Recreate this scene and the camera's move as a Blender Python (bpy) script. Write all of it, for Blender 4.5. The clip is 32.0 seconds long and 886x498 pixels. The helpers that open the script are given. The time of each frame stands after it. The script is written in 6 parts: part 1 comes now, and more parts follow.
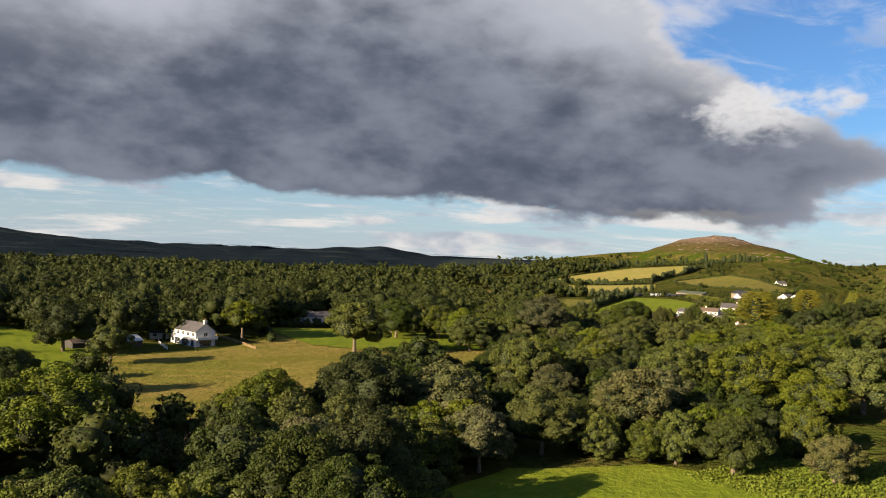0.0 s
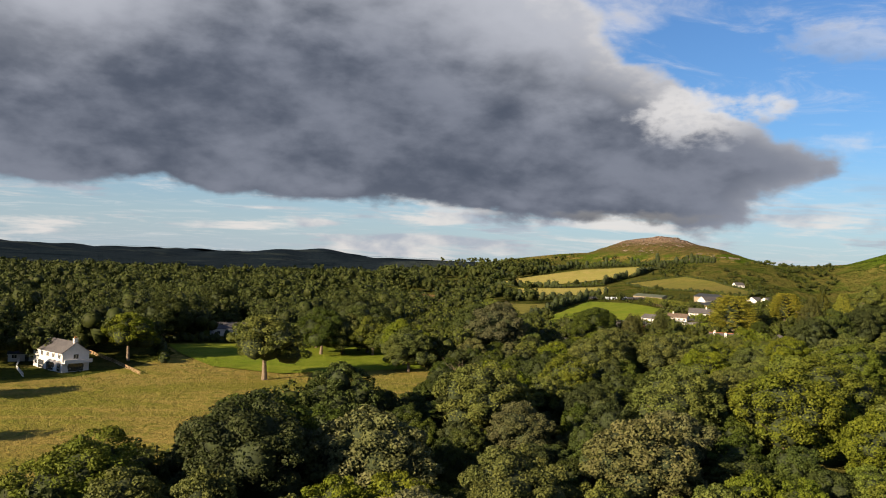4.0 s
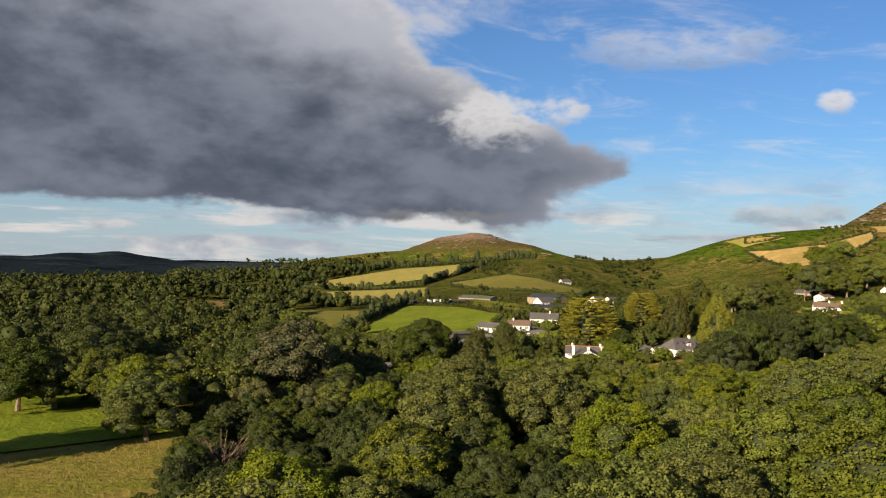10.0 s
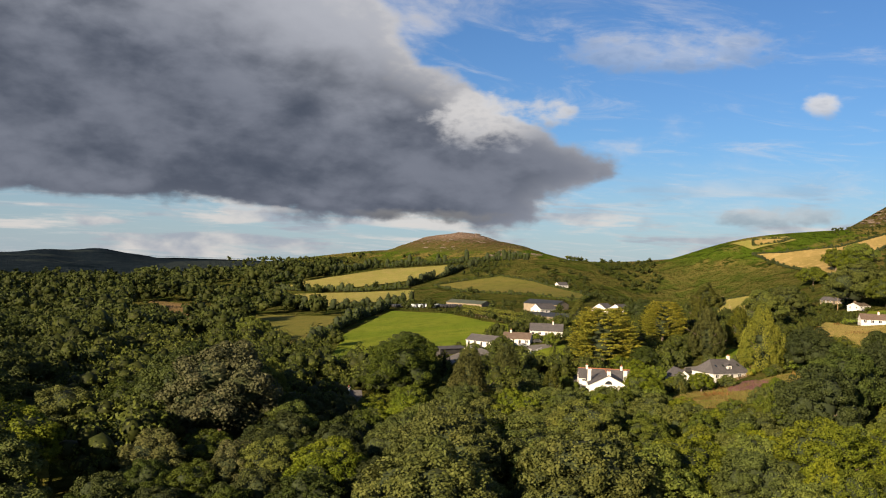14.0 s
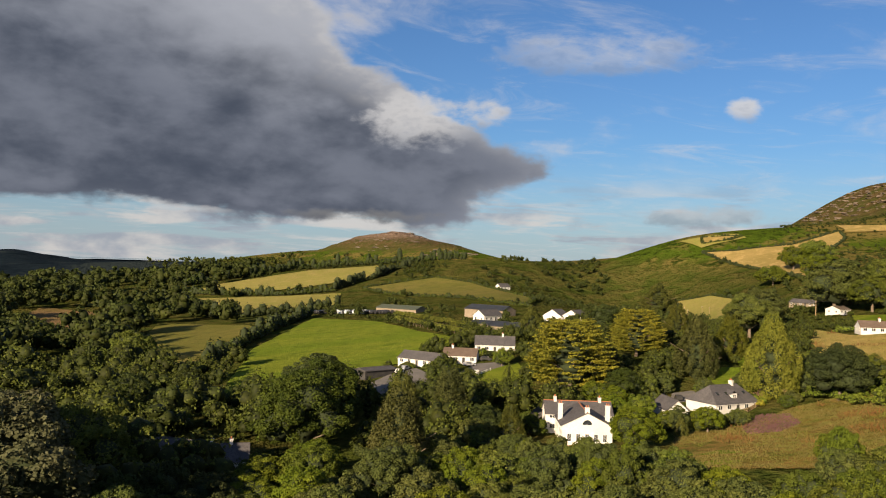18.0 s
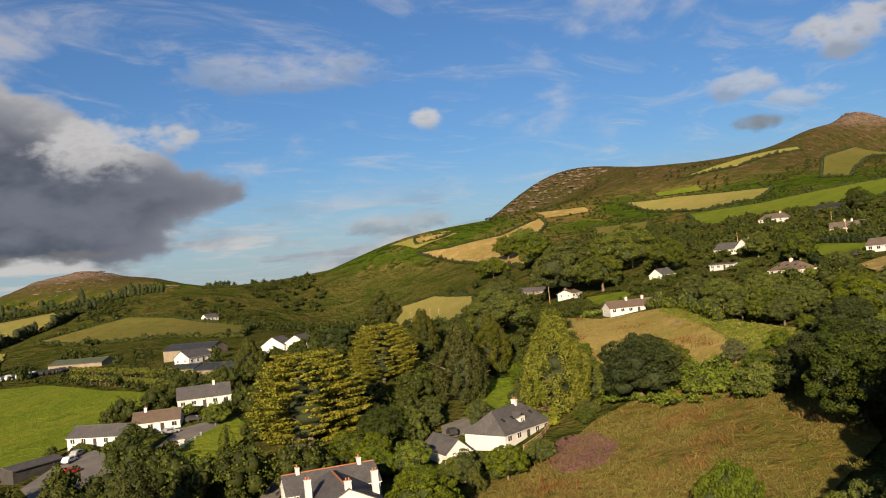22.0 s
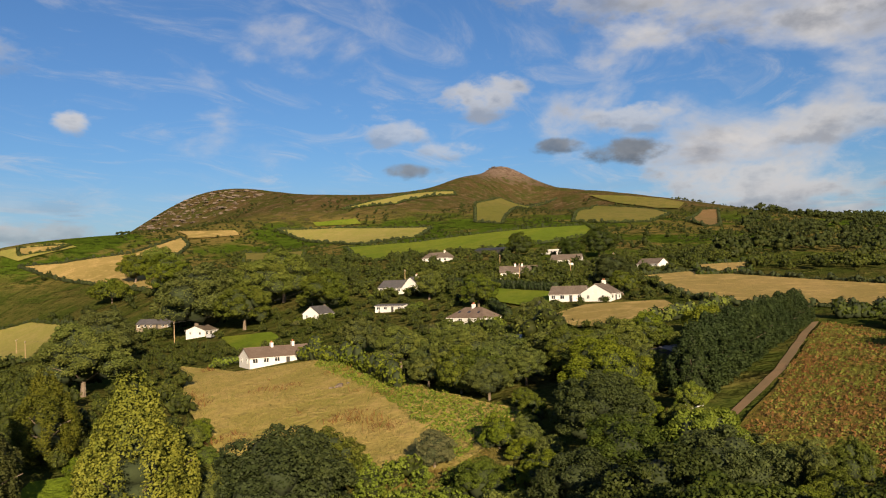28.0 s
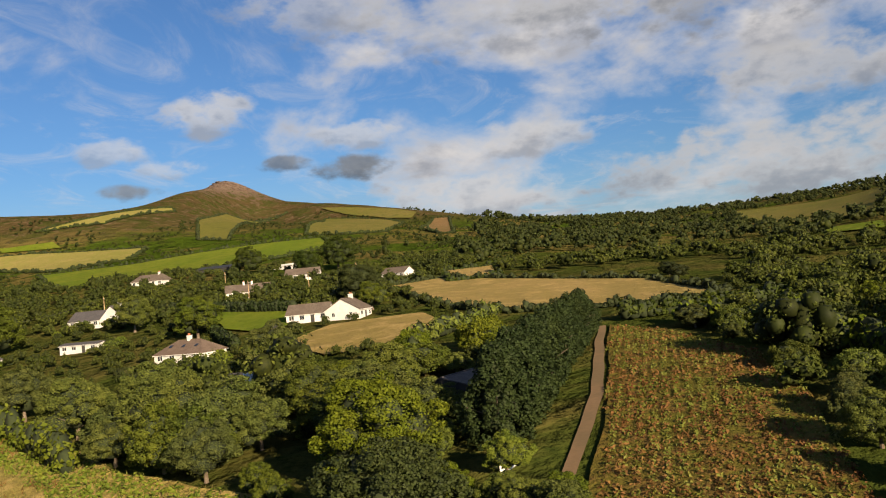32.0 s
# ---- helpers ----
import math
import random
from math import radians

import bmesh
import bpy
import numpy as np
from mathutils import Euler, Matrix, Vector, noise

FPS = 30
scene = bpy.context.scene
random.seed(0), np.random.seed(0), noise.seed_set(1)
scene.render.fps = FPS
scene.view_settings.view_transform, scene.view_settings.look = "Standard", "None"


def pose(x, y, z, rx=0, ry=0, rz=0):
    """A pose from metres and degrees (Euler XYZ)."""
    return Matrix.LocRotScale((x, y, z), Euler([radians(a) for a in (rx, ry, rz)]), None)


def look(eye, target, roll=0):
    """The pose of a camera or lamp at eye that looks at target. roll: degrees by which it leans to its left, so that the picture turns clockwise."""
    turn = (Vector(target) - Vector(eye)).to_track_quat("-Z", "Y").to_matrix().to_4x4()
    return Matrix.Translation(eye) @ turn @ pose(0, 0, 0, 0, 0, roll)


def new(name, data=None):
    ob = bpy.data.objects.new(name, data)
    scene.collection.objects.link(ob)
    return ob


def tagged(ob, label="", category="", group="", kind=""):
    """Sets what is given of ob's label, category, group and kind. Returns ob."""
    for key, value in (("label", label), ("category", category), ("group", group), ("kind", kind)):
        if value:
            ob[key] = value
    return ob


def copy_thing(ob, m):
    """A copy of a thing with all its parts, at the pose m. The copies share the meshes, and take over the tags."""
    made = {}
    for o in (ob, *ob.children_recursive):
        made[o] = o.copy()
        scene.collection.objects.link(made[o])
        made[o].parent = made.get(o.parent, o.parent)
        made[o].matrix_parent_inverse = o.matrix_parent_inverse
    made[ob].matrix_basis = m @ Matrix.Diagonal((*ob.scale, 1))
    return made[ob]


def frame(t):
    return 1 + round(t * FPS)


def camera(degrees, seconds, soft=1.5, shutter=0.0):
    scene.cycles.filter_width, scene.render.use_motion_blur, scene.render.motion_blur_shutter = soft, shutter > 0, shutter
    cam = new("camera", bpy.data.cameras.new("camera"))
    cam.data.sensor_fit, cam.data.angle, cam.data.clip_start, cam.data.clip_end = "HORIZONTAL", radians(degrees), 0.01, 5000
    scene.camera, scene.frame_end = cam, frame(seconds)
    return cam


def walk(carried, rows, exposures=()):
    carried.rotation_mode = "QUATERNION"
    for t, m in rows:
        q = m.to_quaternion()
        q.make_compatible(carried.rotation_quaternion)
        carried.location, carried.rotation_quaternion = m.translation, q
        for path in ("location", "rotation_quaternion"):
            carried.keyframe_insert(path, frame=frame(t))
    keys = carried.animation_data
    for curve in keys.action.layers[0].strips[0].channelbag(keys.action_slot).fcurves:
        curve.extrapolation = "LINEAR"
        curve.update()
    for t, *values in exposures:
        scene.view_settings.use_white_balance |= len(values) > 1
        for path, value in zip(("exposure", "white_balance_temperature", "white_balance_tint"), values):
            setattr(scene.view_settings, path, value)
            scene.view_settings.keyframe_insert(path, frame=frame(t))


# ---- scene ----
import itertools

FOV = 56.62
PATH = (  # seconds, x, y, z, heading, tilt, lean
    (0, 0.0, 0.0, 36.0, 0.00, 0.29, 2.79),
    (1, 0.7, 13.0, 35.5, 0.98, 0.42, 2.66),
    (2, 1.4, 25.7, 35.3, 1.94, 0.50, 2.68),
    (3, 2.1, 38.5, 35.3, 2.97, 0.56, 2.67),
    (3.5, 2.5, 44.9, 35.4, 3.46, 0.59, 2.62),
    (5.5, 5.0, 71.2, 35.5, 5.96, 0.73, 2.58),
    (6, 6.0, 77.8, 35.4, 7.06, 0.77, 2.57),
    (6.5, 6.9, 84.2, 35.6, 8.72, 0.80, 2.35),
    (7, 8.0, 90.6, 35.7, 10.74, 0.88, 1.64),
    (7.5, 8.9, 96.8, 35.9, 12.47, 0.89, 1.33),
    (8, 10.2, 103.3, 35.7, 13.86, 0.94, 1.07),
    (9, 14.3, 117.5, 35.3, 15.72, 1.00, 1.02),
    (10, 17.8, 129.7, 35.7, 16.97, 1.02, 1.44),
    (11, 21.5, 141.4, 36.1, 16.99, 1.03, 2.08),
    (12, 25.2, 153.1, 36.2, 17.01, 1.03, 2.02),
    (13, 28.8, 164.4, 36.4, 17.17, 1.01, 2.11),
    (14, 32.3, 175.6, 36.3, 17.85, 1.03, 1.92),
    (14.5, 34.4, 181.3, 36.3, 17.85, 1.04, 2.17),
    (16.5, 42.3, 204.8, 36.6, 19.78, 1.08, 1.95),
    (17, 44.7, 210.9, 36.6, 20.66, 1.10, 1.92),
    (18, 49.7, 223.0, 36.5, 22.47, 1.17, 1.67),
    (18.5, 52.4, 229.2, 36.4, 24.06, 1.19, 0.91),
    (19, 54.9, 235.3, 36.3, 26.53, 1.24, -0.57),
    (19.5, 57.7, 241.1, 36.1, 29.02, 1.32, -1.71),
    (20, 60.5, 246.5, 35.9, 31.96, 1.42, -2.98),
    (20.5, 63.2, 251.4, 35.8, 34.92, 1.50, -3.88),
    (21, 66.0, 255.8, 35.9, 37.61, 1.55, -4.64),
    (21.5, 68.9, 259.7, 36.1, 40.12, 1.62, -4.92),
    (22, 71.6, 263.3, 36.3, 42.70, 1.65, -5.65),
    (23, 77.5, 270.1, 36.3, 47.15, 1.76, -5.84),
    (24, 84.1, 276.4, 36.4, 51.72, 1.82, -6.32),
    (24.5, 88.1, 279.4, 36.7, 53.63, 1.83, -5.50),
    (25, 92.2, 282.7, 36.9, 55.80, 1.85, -5.43),
    (25.5, 96.0, 285.4, 37.3, 57.83, 1.84, -5.20),
    (27.5, 113.2, 293.8, 36.4, 64.50, 2.17, -1.59),
    (28, 117.7, 295.5, 36.4, 66.67, 2.20, -1.81),
    (28.5, 122.1, 297.1, 36.4, 68.78, 2.22, -1.80),
    (29, 126.4, 298.6, 36.4, 70.84, 2.24, -1.79),
    (29.5, 130.6, 299.9, 36.3, 72.78, 2.26, -1.84),
    (30, 134.6, 301.1, 36.3, 75.01, 2.25, -2.41),
    (30.5, 138.2, 302.2, 36.3, 77.49, 2.23, -3.33),
    (31, 142.1, 303.2, 36.3, 79.93, 2.20, -3.85),
    (31.5, 145.8, 304.1, 36.2, 82.69, 2.20, -5.07),
    (32, 149.4, 305.0, 36.2, 85.20, 2.18, -5.51),
)
def aim(row):
    t, x, y, z, heading, tilt, lean = row
    h, e = radians(heading), radians(tilt)
    ahead = Vector((math.sin(h) * math.cos(e), math.cos(h) * math.cos(e), math.sin(e)))
    eye = Vector((x, y, z))
    return t, look(eye, eye + 100 * ahead, lean)


cam = camera(FOV, 32.0, 1.1)
walk(cam, [aim(row) for row in PATH], exposures=((0, 1.82), (6, 1.68), (13, 1.58), (20, 1.37), (24, 1.30), (32, 1.42)))

# ---- sky and sun ----
SUN_HEADING, SUN_HEIGHT = -125.0, 18.5  # degrees clockwise from north (+y), and above the horizon


class Nodes:
    """Short hand for building node trees."""

    def __init__(self, tree):
        self.tree = tree
        tree.nodes.clear()

    def add(self, kind, ins=None, **props):
        n = self.tree.nodes.new(kind)
        for key, value in props.items():
            setattr(n, key, value)
        for key, value in (ins or {}).items():
            if isinstance(value, bpy.types.NodeSocket):
                self.tree.links.new(value, n.inputs[key])
            else:
                n.inputs[key].default_value = value
        return n

    def math(self, op, a, b=0.0, c=0.0):
        ins = {0: a, 1: b}
        if op in ("MULTIPLY_ADD", "SMOOTH_MIN", "SMOOTH_MAX"):
            ins[2] = c
        return self.add("ShaderNodeMath", ins, operation=op).outputs[0]

    def step(self, v, lo, hi, a=0.0, b=1.0):
        n = self.add("ShaderNodeMapRange", {0: v, 1: lo, 2: hi, 3: a, 4: b}, interpolation_type="SMOOTHSTEP")
        return n.outputs[0]

    def noise(self, vec, scale, detail=4.0, rough=0.55, distort=0.0):
        return self.add("ShaderNodeTexNoise", {"Vector": vec, "Scale": scale, "Detail": detail, "Roughness": rough, "Distortion": distort}).outputs[0]

    def mix(self, f, a, b, blend="MIX"):
        n = self.add("ShaderNodeMix", data_type="RGBA", blend_type=blend)
        for key, value in ((0, f), (6, a), (7, b)):
            if isinstance(value, bpy.types.NodeSocket):
                self.tree.links.new(value, n.inputs[key])
            else:
                n.inputs[key].default_value = value if key == 0 else (*value, 1.0)
        return n.outputs[2]


def make_sky():
    world = bpy.data.worlds.new("sky")
    scene.world = world
    world.use_nodes = True
    n = Nodes(world.node_tree)
    sky = n.add("ShaderNodeTexSky", sky_type="NISHITA", sun_disc=False)
    sky.sun_elevation, sky.sun_rotation = radians(SUN_HEIGHT), radians(SUN_HEADING)
    sky.air_density, sky.dust_density, sky.ozone_density = 1.1, 0.4, 2.6
    way = n.add("ShaderNodeTexCoord").outputs["Generated"]
    xyz = n.add("ShaderNodeSeparateXYZ", {0: way})
    x, y, z = xyz.outputs
    up = n.math("MAXIMUM", z, 0.0)
    flat = n.math("DIVIDE", 1.0, n.math("ADD", up, 0.10))
    plane = n.add("ShaderNodeVectorMath", {0: way, 3: flat}, operation="SCALE").outputs[0]
    plane = n.add("ShaderNodeVectorMath", {0: plane, 1: (1, 1, 0.6)}, operation="MULTIPLY").outputs[0]
    az = n.math("MULTIPLY", n.math("ARCTAN2", x, y), 57.2958)
    el = n.math("MULTIPLY", n.math("ARCSINE", z), 57.2958)
    flatter = n.add("ShaderNodeVectorMath", {0: way, 1: (1.0, 1.0, 1.9)}, operation="MULTIPLY").outputs[0]
    round_lumps = n.noise(flatter, 4.2, 3.0, 0.45, 0.2)
    lumps = n.noise(flatter, 11.0, 5.0, 0.5, 0.15)
    fine = n.noise(flatter, 32.0, 5.0, 0.55, 0.1)
    # the broad bank of cloud low in the north
    edge = n.math("MULTIPLY", n.math("SUBTRACT", round_lumps, 0.5), 14.0)
    edge = n.math("MULTIPLY_ADD", n.math("SUBTRACT", lumps, 0.5), 12.0, edge)
    edge = n.math("MULTIPLY_ADD", n.math("SUBTRACT", fine, 0.5), 3.5, edge)
    low = n.math("SUBTRACT", el, n.math("MULTIPLY_ADD", az, -0.035, 3.3))
    low = n.math("MINIMUM", low, n.math("ADD", n.math("MULTIPLY", low, 0.35), 0.8))
    side = n.math("SUBTRACT", n.math("MULTIPLY_ADD", n.math("ABSOLUTE", n.math("SUBTRACT", el, 6.5)), -1.6, 28.5), az)
    side = n.math("MINIMUM", n.math("MULTIPLY", side, 0.6), n.math("ADD", az, 75.0))
    inside = n.math("SMOOTH_MIN", n.math("MULTIPLY", low, 1.9), side, 1.5)
    inside = n.math("SMOOTH_MIN", inside, n.math("SUBTRACT", 34.0, el), 2.0)
    bank = n.math("MULTIPLY_ADD", edge, 0.5, inside)
    bank_cover = n.step(bank, -0.4, 1.0)
    depth = n.step(n.math("MULTIPLY_ADD", edge, 0.62, n.math("MINIMUM", side, n.math("MULTIPLY_ADD", low, 1.6, 2.2))), -1.2, 3.2)
    # loose cloud elsewhere, thicker to the east
    east = n.step(az, 52.0, 96.0)
    thick = n.math("MULTIPLY_ADD", east, 0.10, 0.28)
    streak = n.add("ShaderNodeMapping", {"Vector": plane, "Rotation": (0, 0, 0.5), "Scale": (0.8, 1.4, 1)}).outputs[0]
    loose = n.math("ADD", n.math("MULTIPLY", n.noise(streak, 1.35, 9.0, 0.58, 0.5), 0.22), n.math("MULTIPLY", n.noise(flatter, 4.4, 9.0, 0.55, 0.2), 0.78))
    loose_cover = n.step(n.math("ADD", loose, thick), 0.83, 1.0)
    wisps = n.step(n.noise(streak, 2.0, 9.0, 0.66, 1.2), 0.48, 0.85, 0.0, 0.55)
    puff = n.step(n.math("ADD", loose, thick), 0.88, 1.04)
    grey_part = n.math("MULTIPLY", puff, n.step(n.math("ADD", lumps, n.math("MULTIPLY", fine, 0.4)), 0.5, 0.85))
    loose_col = n.mix(grey_part, (0.50, 0.48, 0.475), (0.20, 0.215, 0.255))
    tone = n.math("ADD", n.math("MULTIPLY", round_lumps, 0.4), n.math("ADD", n.math("MULTIPLY", lumps, 0.45), n.math("MULTIPLY", fine, 0.15)))
    grey = n.mix(n.step(tone, 0.38, 0.62), (0.052, 0.062, 0.086), (0.130, 0.142, 0.176))
    crown = n.math("MULTIPLY_ADD", n.math("ADD", n.step(az, -8.0, -24.0), n.step(az, -2.0, 12.0)), 5.0, n.math("MULTIPLY_ADD", tone, 10.0, el))
    top = n.step(crown, 18.0, 28.0, 0.0, 0.85)
    grey = n.mix(top, grey, (0.33, 0.34, 0.375))
    rim = n.mix(n.step(n.math("MULTIPLY_ADD", lumps, 8.0, el), 11.0, 16.0), (0.20, 0.215, 0.255), (0.47, 0.455, 0.45))
    rim = n.mix(n.step(fine, 0.35, 0.65, 0.0, 0.5), rim, (0.30, 0.305, 0.33))
    bank_col = n.mix(depth, rim, grey)
    base = n.add("ShaderNodeVectorMath", {0: sky.outputs[0], 3: 0.063}, operation="SCALE").outputs[0]
    base = n.mix(1.0, base, (0.60, 0.86, 1.22), "MULTIPLY")
    haze = n.step(el, -1.0, 9.0, 0.6, 0.0)
    base = n.mix(haze, base, (0.33, 0.385, 0.45))
    col = n.mix(n.math("MAXIMUM", wisps, loose_cover), base, loose_col)
    low_band = n.math("MULTIPLY", n.step(n.noise(n.add("ShaderNodeVectorMath", {0: way, 1: (3.0, 3.0, 26.0)}, operation="MULTIPLY").outputs[0], 1.6, 6.0, 0.6, 0.3), 0.47, 0.60), n.step(el, 7.0, 3.0))
    col = n.mix(n.math("MULTIPLY", low_band, 0.8), col, n.mix(n.step(lumps, 0.4, 0.6), (0.50, 0.465, 0.44), (0.25, 0.265, 0.31)))
    col = n.mix(bank_cover, col, bank_col)
    # single small clouds: bearing, height and half sizes in degrees, brightness and thickness
    for pa, pe, pw, ph, bright, thick in (
        (20.0, 9.8, 4.2, 1.9, 0.47, 0.9), (25.2, 10.6, 1.9, 1.1, 0.47, 0.85), (42.4, 10.7, 1.3, 0.8, 0.50, 0.85), (33.0, 14.5, 6.5, 1.4, 0.46, 0.42), (17.0, 3.3, 5.5, 0.55, 0.16, 0.7),
        (4.0, 3.3, 4.0, 0.3, 0.46, 0.6), (40.0, 3.7, 4.0, 0.7, 0.36, 0.6), (70.0, 12.5, 3.2, 1.5, 0.48, 0.8), (79.5, 8.4, 2.6, 0.8, 0.17, 0.85), (64.5, 7.6, 1.8, 0.5, 0.2, 0.8), (75.0, 9.0, 1.6, 0.5, 0.18, 0.8),
        (64.0, 10.2, 2.4, 0.8, 0.5, 0.6), (67.5, 9.0, 2.6, 0.7, 0.5, 0.6), (80.0, 10.6, 3.4, 1.0, 0.5, 0.7), (78.0, 19.0, 6.0, 2.2, 0.42, 0.6), (92.0, 9.2, 5.5, 1.3, 0.47, 0.75), (98.0, 19.0, 9.0, 3.2, 0.42, 0.85), (110.0, 11.0, 7.0, 2.0, 0.40, 0.8), (88.0, 5.5, 7.0, 1.9, 0.48, 0.85), (88.0, 17.5, 8.0, 2.4, 0.40, 0.6), (108.0, 6.0, 12.0, 2.8, 0.42, 0.85), (106.0, 17.5, 9.0, 3.4, 0.34, 0.8),
    ):
        da = n.math("DIVIDE", n.math("SUBTRACT", az, pa), pw)
        de = n.math("DIVIDE", n.math("SUBTRACT", el, pe), ph)
        far = n.math("ADD", n.math("MULTIPLY", da, da), n.math("MULTIPLY", de, de))
        far = n.math("SUBTRACT", far, n.math("MULTIPLY_ADD", n.math("SUBTRACT", fine, 0.5), 3.0, n.math("MULTIPLY", n.math("SUBTRACT", lumps, 0.5), 3.2)))
        low_side = n.step(n.math("SUBTRACT", n.math("MULTIPLY", n.math("ADD", n.math("SUBTRACT", lumps, 0.5), n.math("SUBTRACT", fine, 0.5)), 4.0), de), -0.4, 1.6)
        shade = n.mix(low_side, (bright, bright * 0.97, bright * 0.96), (bright * 0.55, bright * 0.57, bright * 0.63))
        col = n.mix(n.step(far, 1.3, 0.0, 0.0, thick), col, shade)
    out = n.add("ShaderNodeBackground", {0: col, 1: 0.5})
    n.add("ShaderNodeOutputWorld", {0: out.outputs[0]})


make_sky()
sun_lamp = bpy.data.lights.new("sun", "SUN")
sun_lamp.energy, sun_lamp.angle, sun_lamp.color = 5.0, radians(0.6), (1.0, 0.765, 0.50)
sun = new("sun", sun_lamp)
_h, _e = radians(SUN_HEADING), radians(SUN_HEIGHT)
sun.matrix_world = look((0, 0, 300), Vector((0, 0, 300)) - Vector((math.sin(_h) * math.cos(_e), math.cos(_h) * math.cos(_e), math.sin(_e))))

# ---- materials ----


def material(name, colours, scale, rough=0.9, bump=0.0, fine=None, spec=0.3, metal=0.0, per_object=0.0, per_island=0.0, bump_scale=None, sheen=0.0, translucent=0.0):
    """A surface of two or three colours mixed by noise of a coarse and a fine size."""
    m = bpy.data.materials.new(name)
    m.use_nodes = True
    n = Nodes(m.node_tree)
    where = n.add("ShaderNodeNewGeometry").outputs["Position"]
    coarse = n.noise(where, scale, 4.0, 0.6, 0.4)
    small = n.noise(where, fine or scale * 9, 5.0, 0.65)
    col = n.mix(n.step(coarse, 0.36, 0.64), colours[0], colours[1])
    if len(colours) > 2:
        col = n.mix(n.step(small, 0.42, 0.68), col, colours[2])
    else:
        col = n.mix(n.step(small, 0.3, 0.7, 0.0, 0.35), col, tuple(c * 0.62 for c in colours[0]))
    if per_object:
        v = n.add("ShaderNodeObjectInfo").outputs["Random"]
        h = n.add("ShaderNodeHueSaturation", {"Hue": n.step(v, 0, 1, 0.5 - 0.022 * per_object, 0.5 + 0.012 * per_object), "Value": n.step(n.math("FRACT", n.math("MULTIPLY", v, 7.3)), 0, 1, 1 - 0.38 * per_object, 1 + 0.34 * per_object), "Saturation": n.step(n.math("FRACT", n.math("MULTIPLY", v, 3.7)), 0, 1, 1 - 0.25 * per_object, 1.1), "Color": col})
        col = h.outputs[0]
    if per_island:
        v = n.add("ShaderNodeNewGeometry").outputs["Random Per Island"]
        h = n.add("ShaderNodeHueSaturation", {"Hue": n.step(v, 0, 1, 0.5 - 0.02 * per_island, 0.5 + 0.012 * per_island), "Value": n.step(n.math("FRACT", n.math("MULTIPLY", v, 5.1)), 0, 1, 1 - 0.5 * per_island, 1 + 0.5 * per_island), "Saturation": 1.0, "Color": col})
        col = h.outputs[0]
    p = n.add("ShaderNodeBsdfPrincipled", {"Base Color": col, "Roughness": rough, "Metallic": metal, "Specular IOR Level": spec})
    if bump:
        b = n.add("ShaderNodeBump", {"Height": n.noise(where, bump_scale or (fine or scale * 9), 4.0, 0.6), "Strength": min(1.0, bump), "Distance": 0.3 * bump})
        m.node_tree.links.new(b.outputs[0], p.inputs["Normal"])
    surface = p.outputs[0]
    if translucent:
        tl = n.add("ShaderNodeBsdfTranslucent", {"Color": col})
        surface = n.add("ShaderNodeMixShader", {0: translucent, 1: surface, 2: tl.outputs[0]}).outputs[0]
    n.add("ShaderNodeOutputMaterial", {0: surface})
    return m


def leaf(name, a, b, c, **kw):
    a, b, c = (tuple(0.56 * v for v in q) for q in (a, b, c))
    kw["per_island"] = 0.5 * kw.get("per_island", 0.0)
    return material(name, (a, b, c), 0.11, rough=0.7, fine=1.1, spec=0.14, translucent=0.10, **kw)


def field_material(name, a, b, c, scale):
    """Grass in drifts of three colours, streaked and tufted."""
    a, b, c = (tuple(0.60 * v for v in q) for q in (a, b, c))
    m = bpy.data.materials.new(name)
    m.use_nodes = True
    n = Nodes(m.node_tree)
    where = n.add("ShaderNodeNewGeometry").outputs["Position"]
    streak = n.add("ShaderNodeMapping", {"Vector": where, "Rotation": (0, 0, 0.9), "Scale": (0.35, 1.0, 1.0)}).outputs[0]
    drift = n.noise(streak, scale, 5.0, 0.62, 0.8)
    clump = n.noise(where, scale * 6, 5.0, 0.65, 0.4)
    tuft = n.noise(where, 0.9, 5.0, 0.7, 0.2)
    col = n.mix(n.step(drift, 0.38, 0.62), a, b)
    col = n.mix(n.step(clump, 0.46, 0.66, 0.0, 0.8), col, c)
    col = n.mix(n.step(tuft, 0.45, 0.72, 0.0, 0.55), col, tuple(v * 0.5 for v in a))
    p = n.add("ShaderNodeBsdfPrincipled", {"Base Color": col, "Roughness": 1.0, "Specular IOR Level": 0.03})
    bump = n.add("ShaderNodeBump", {"Height": n.math("ADD", tuft, n.math("MULTIPLY", clump, 2.0)), "Strength": 0.85, "Distance": 0.5})
    m.node_tree.links.new(bump.outputs[0], p.inputs["Normal"])
    n.add("ShaderNodeOutputMaterial", {0: p.outputs[0]})
    return m


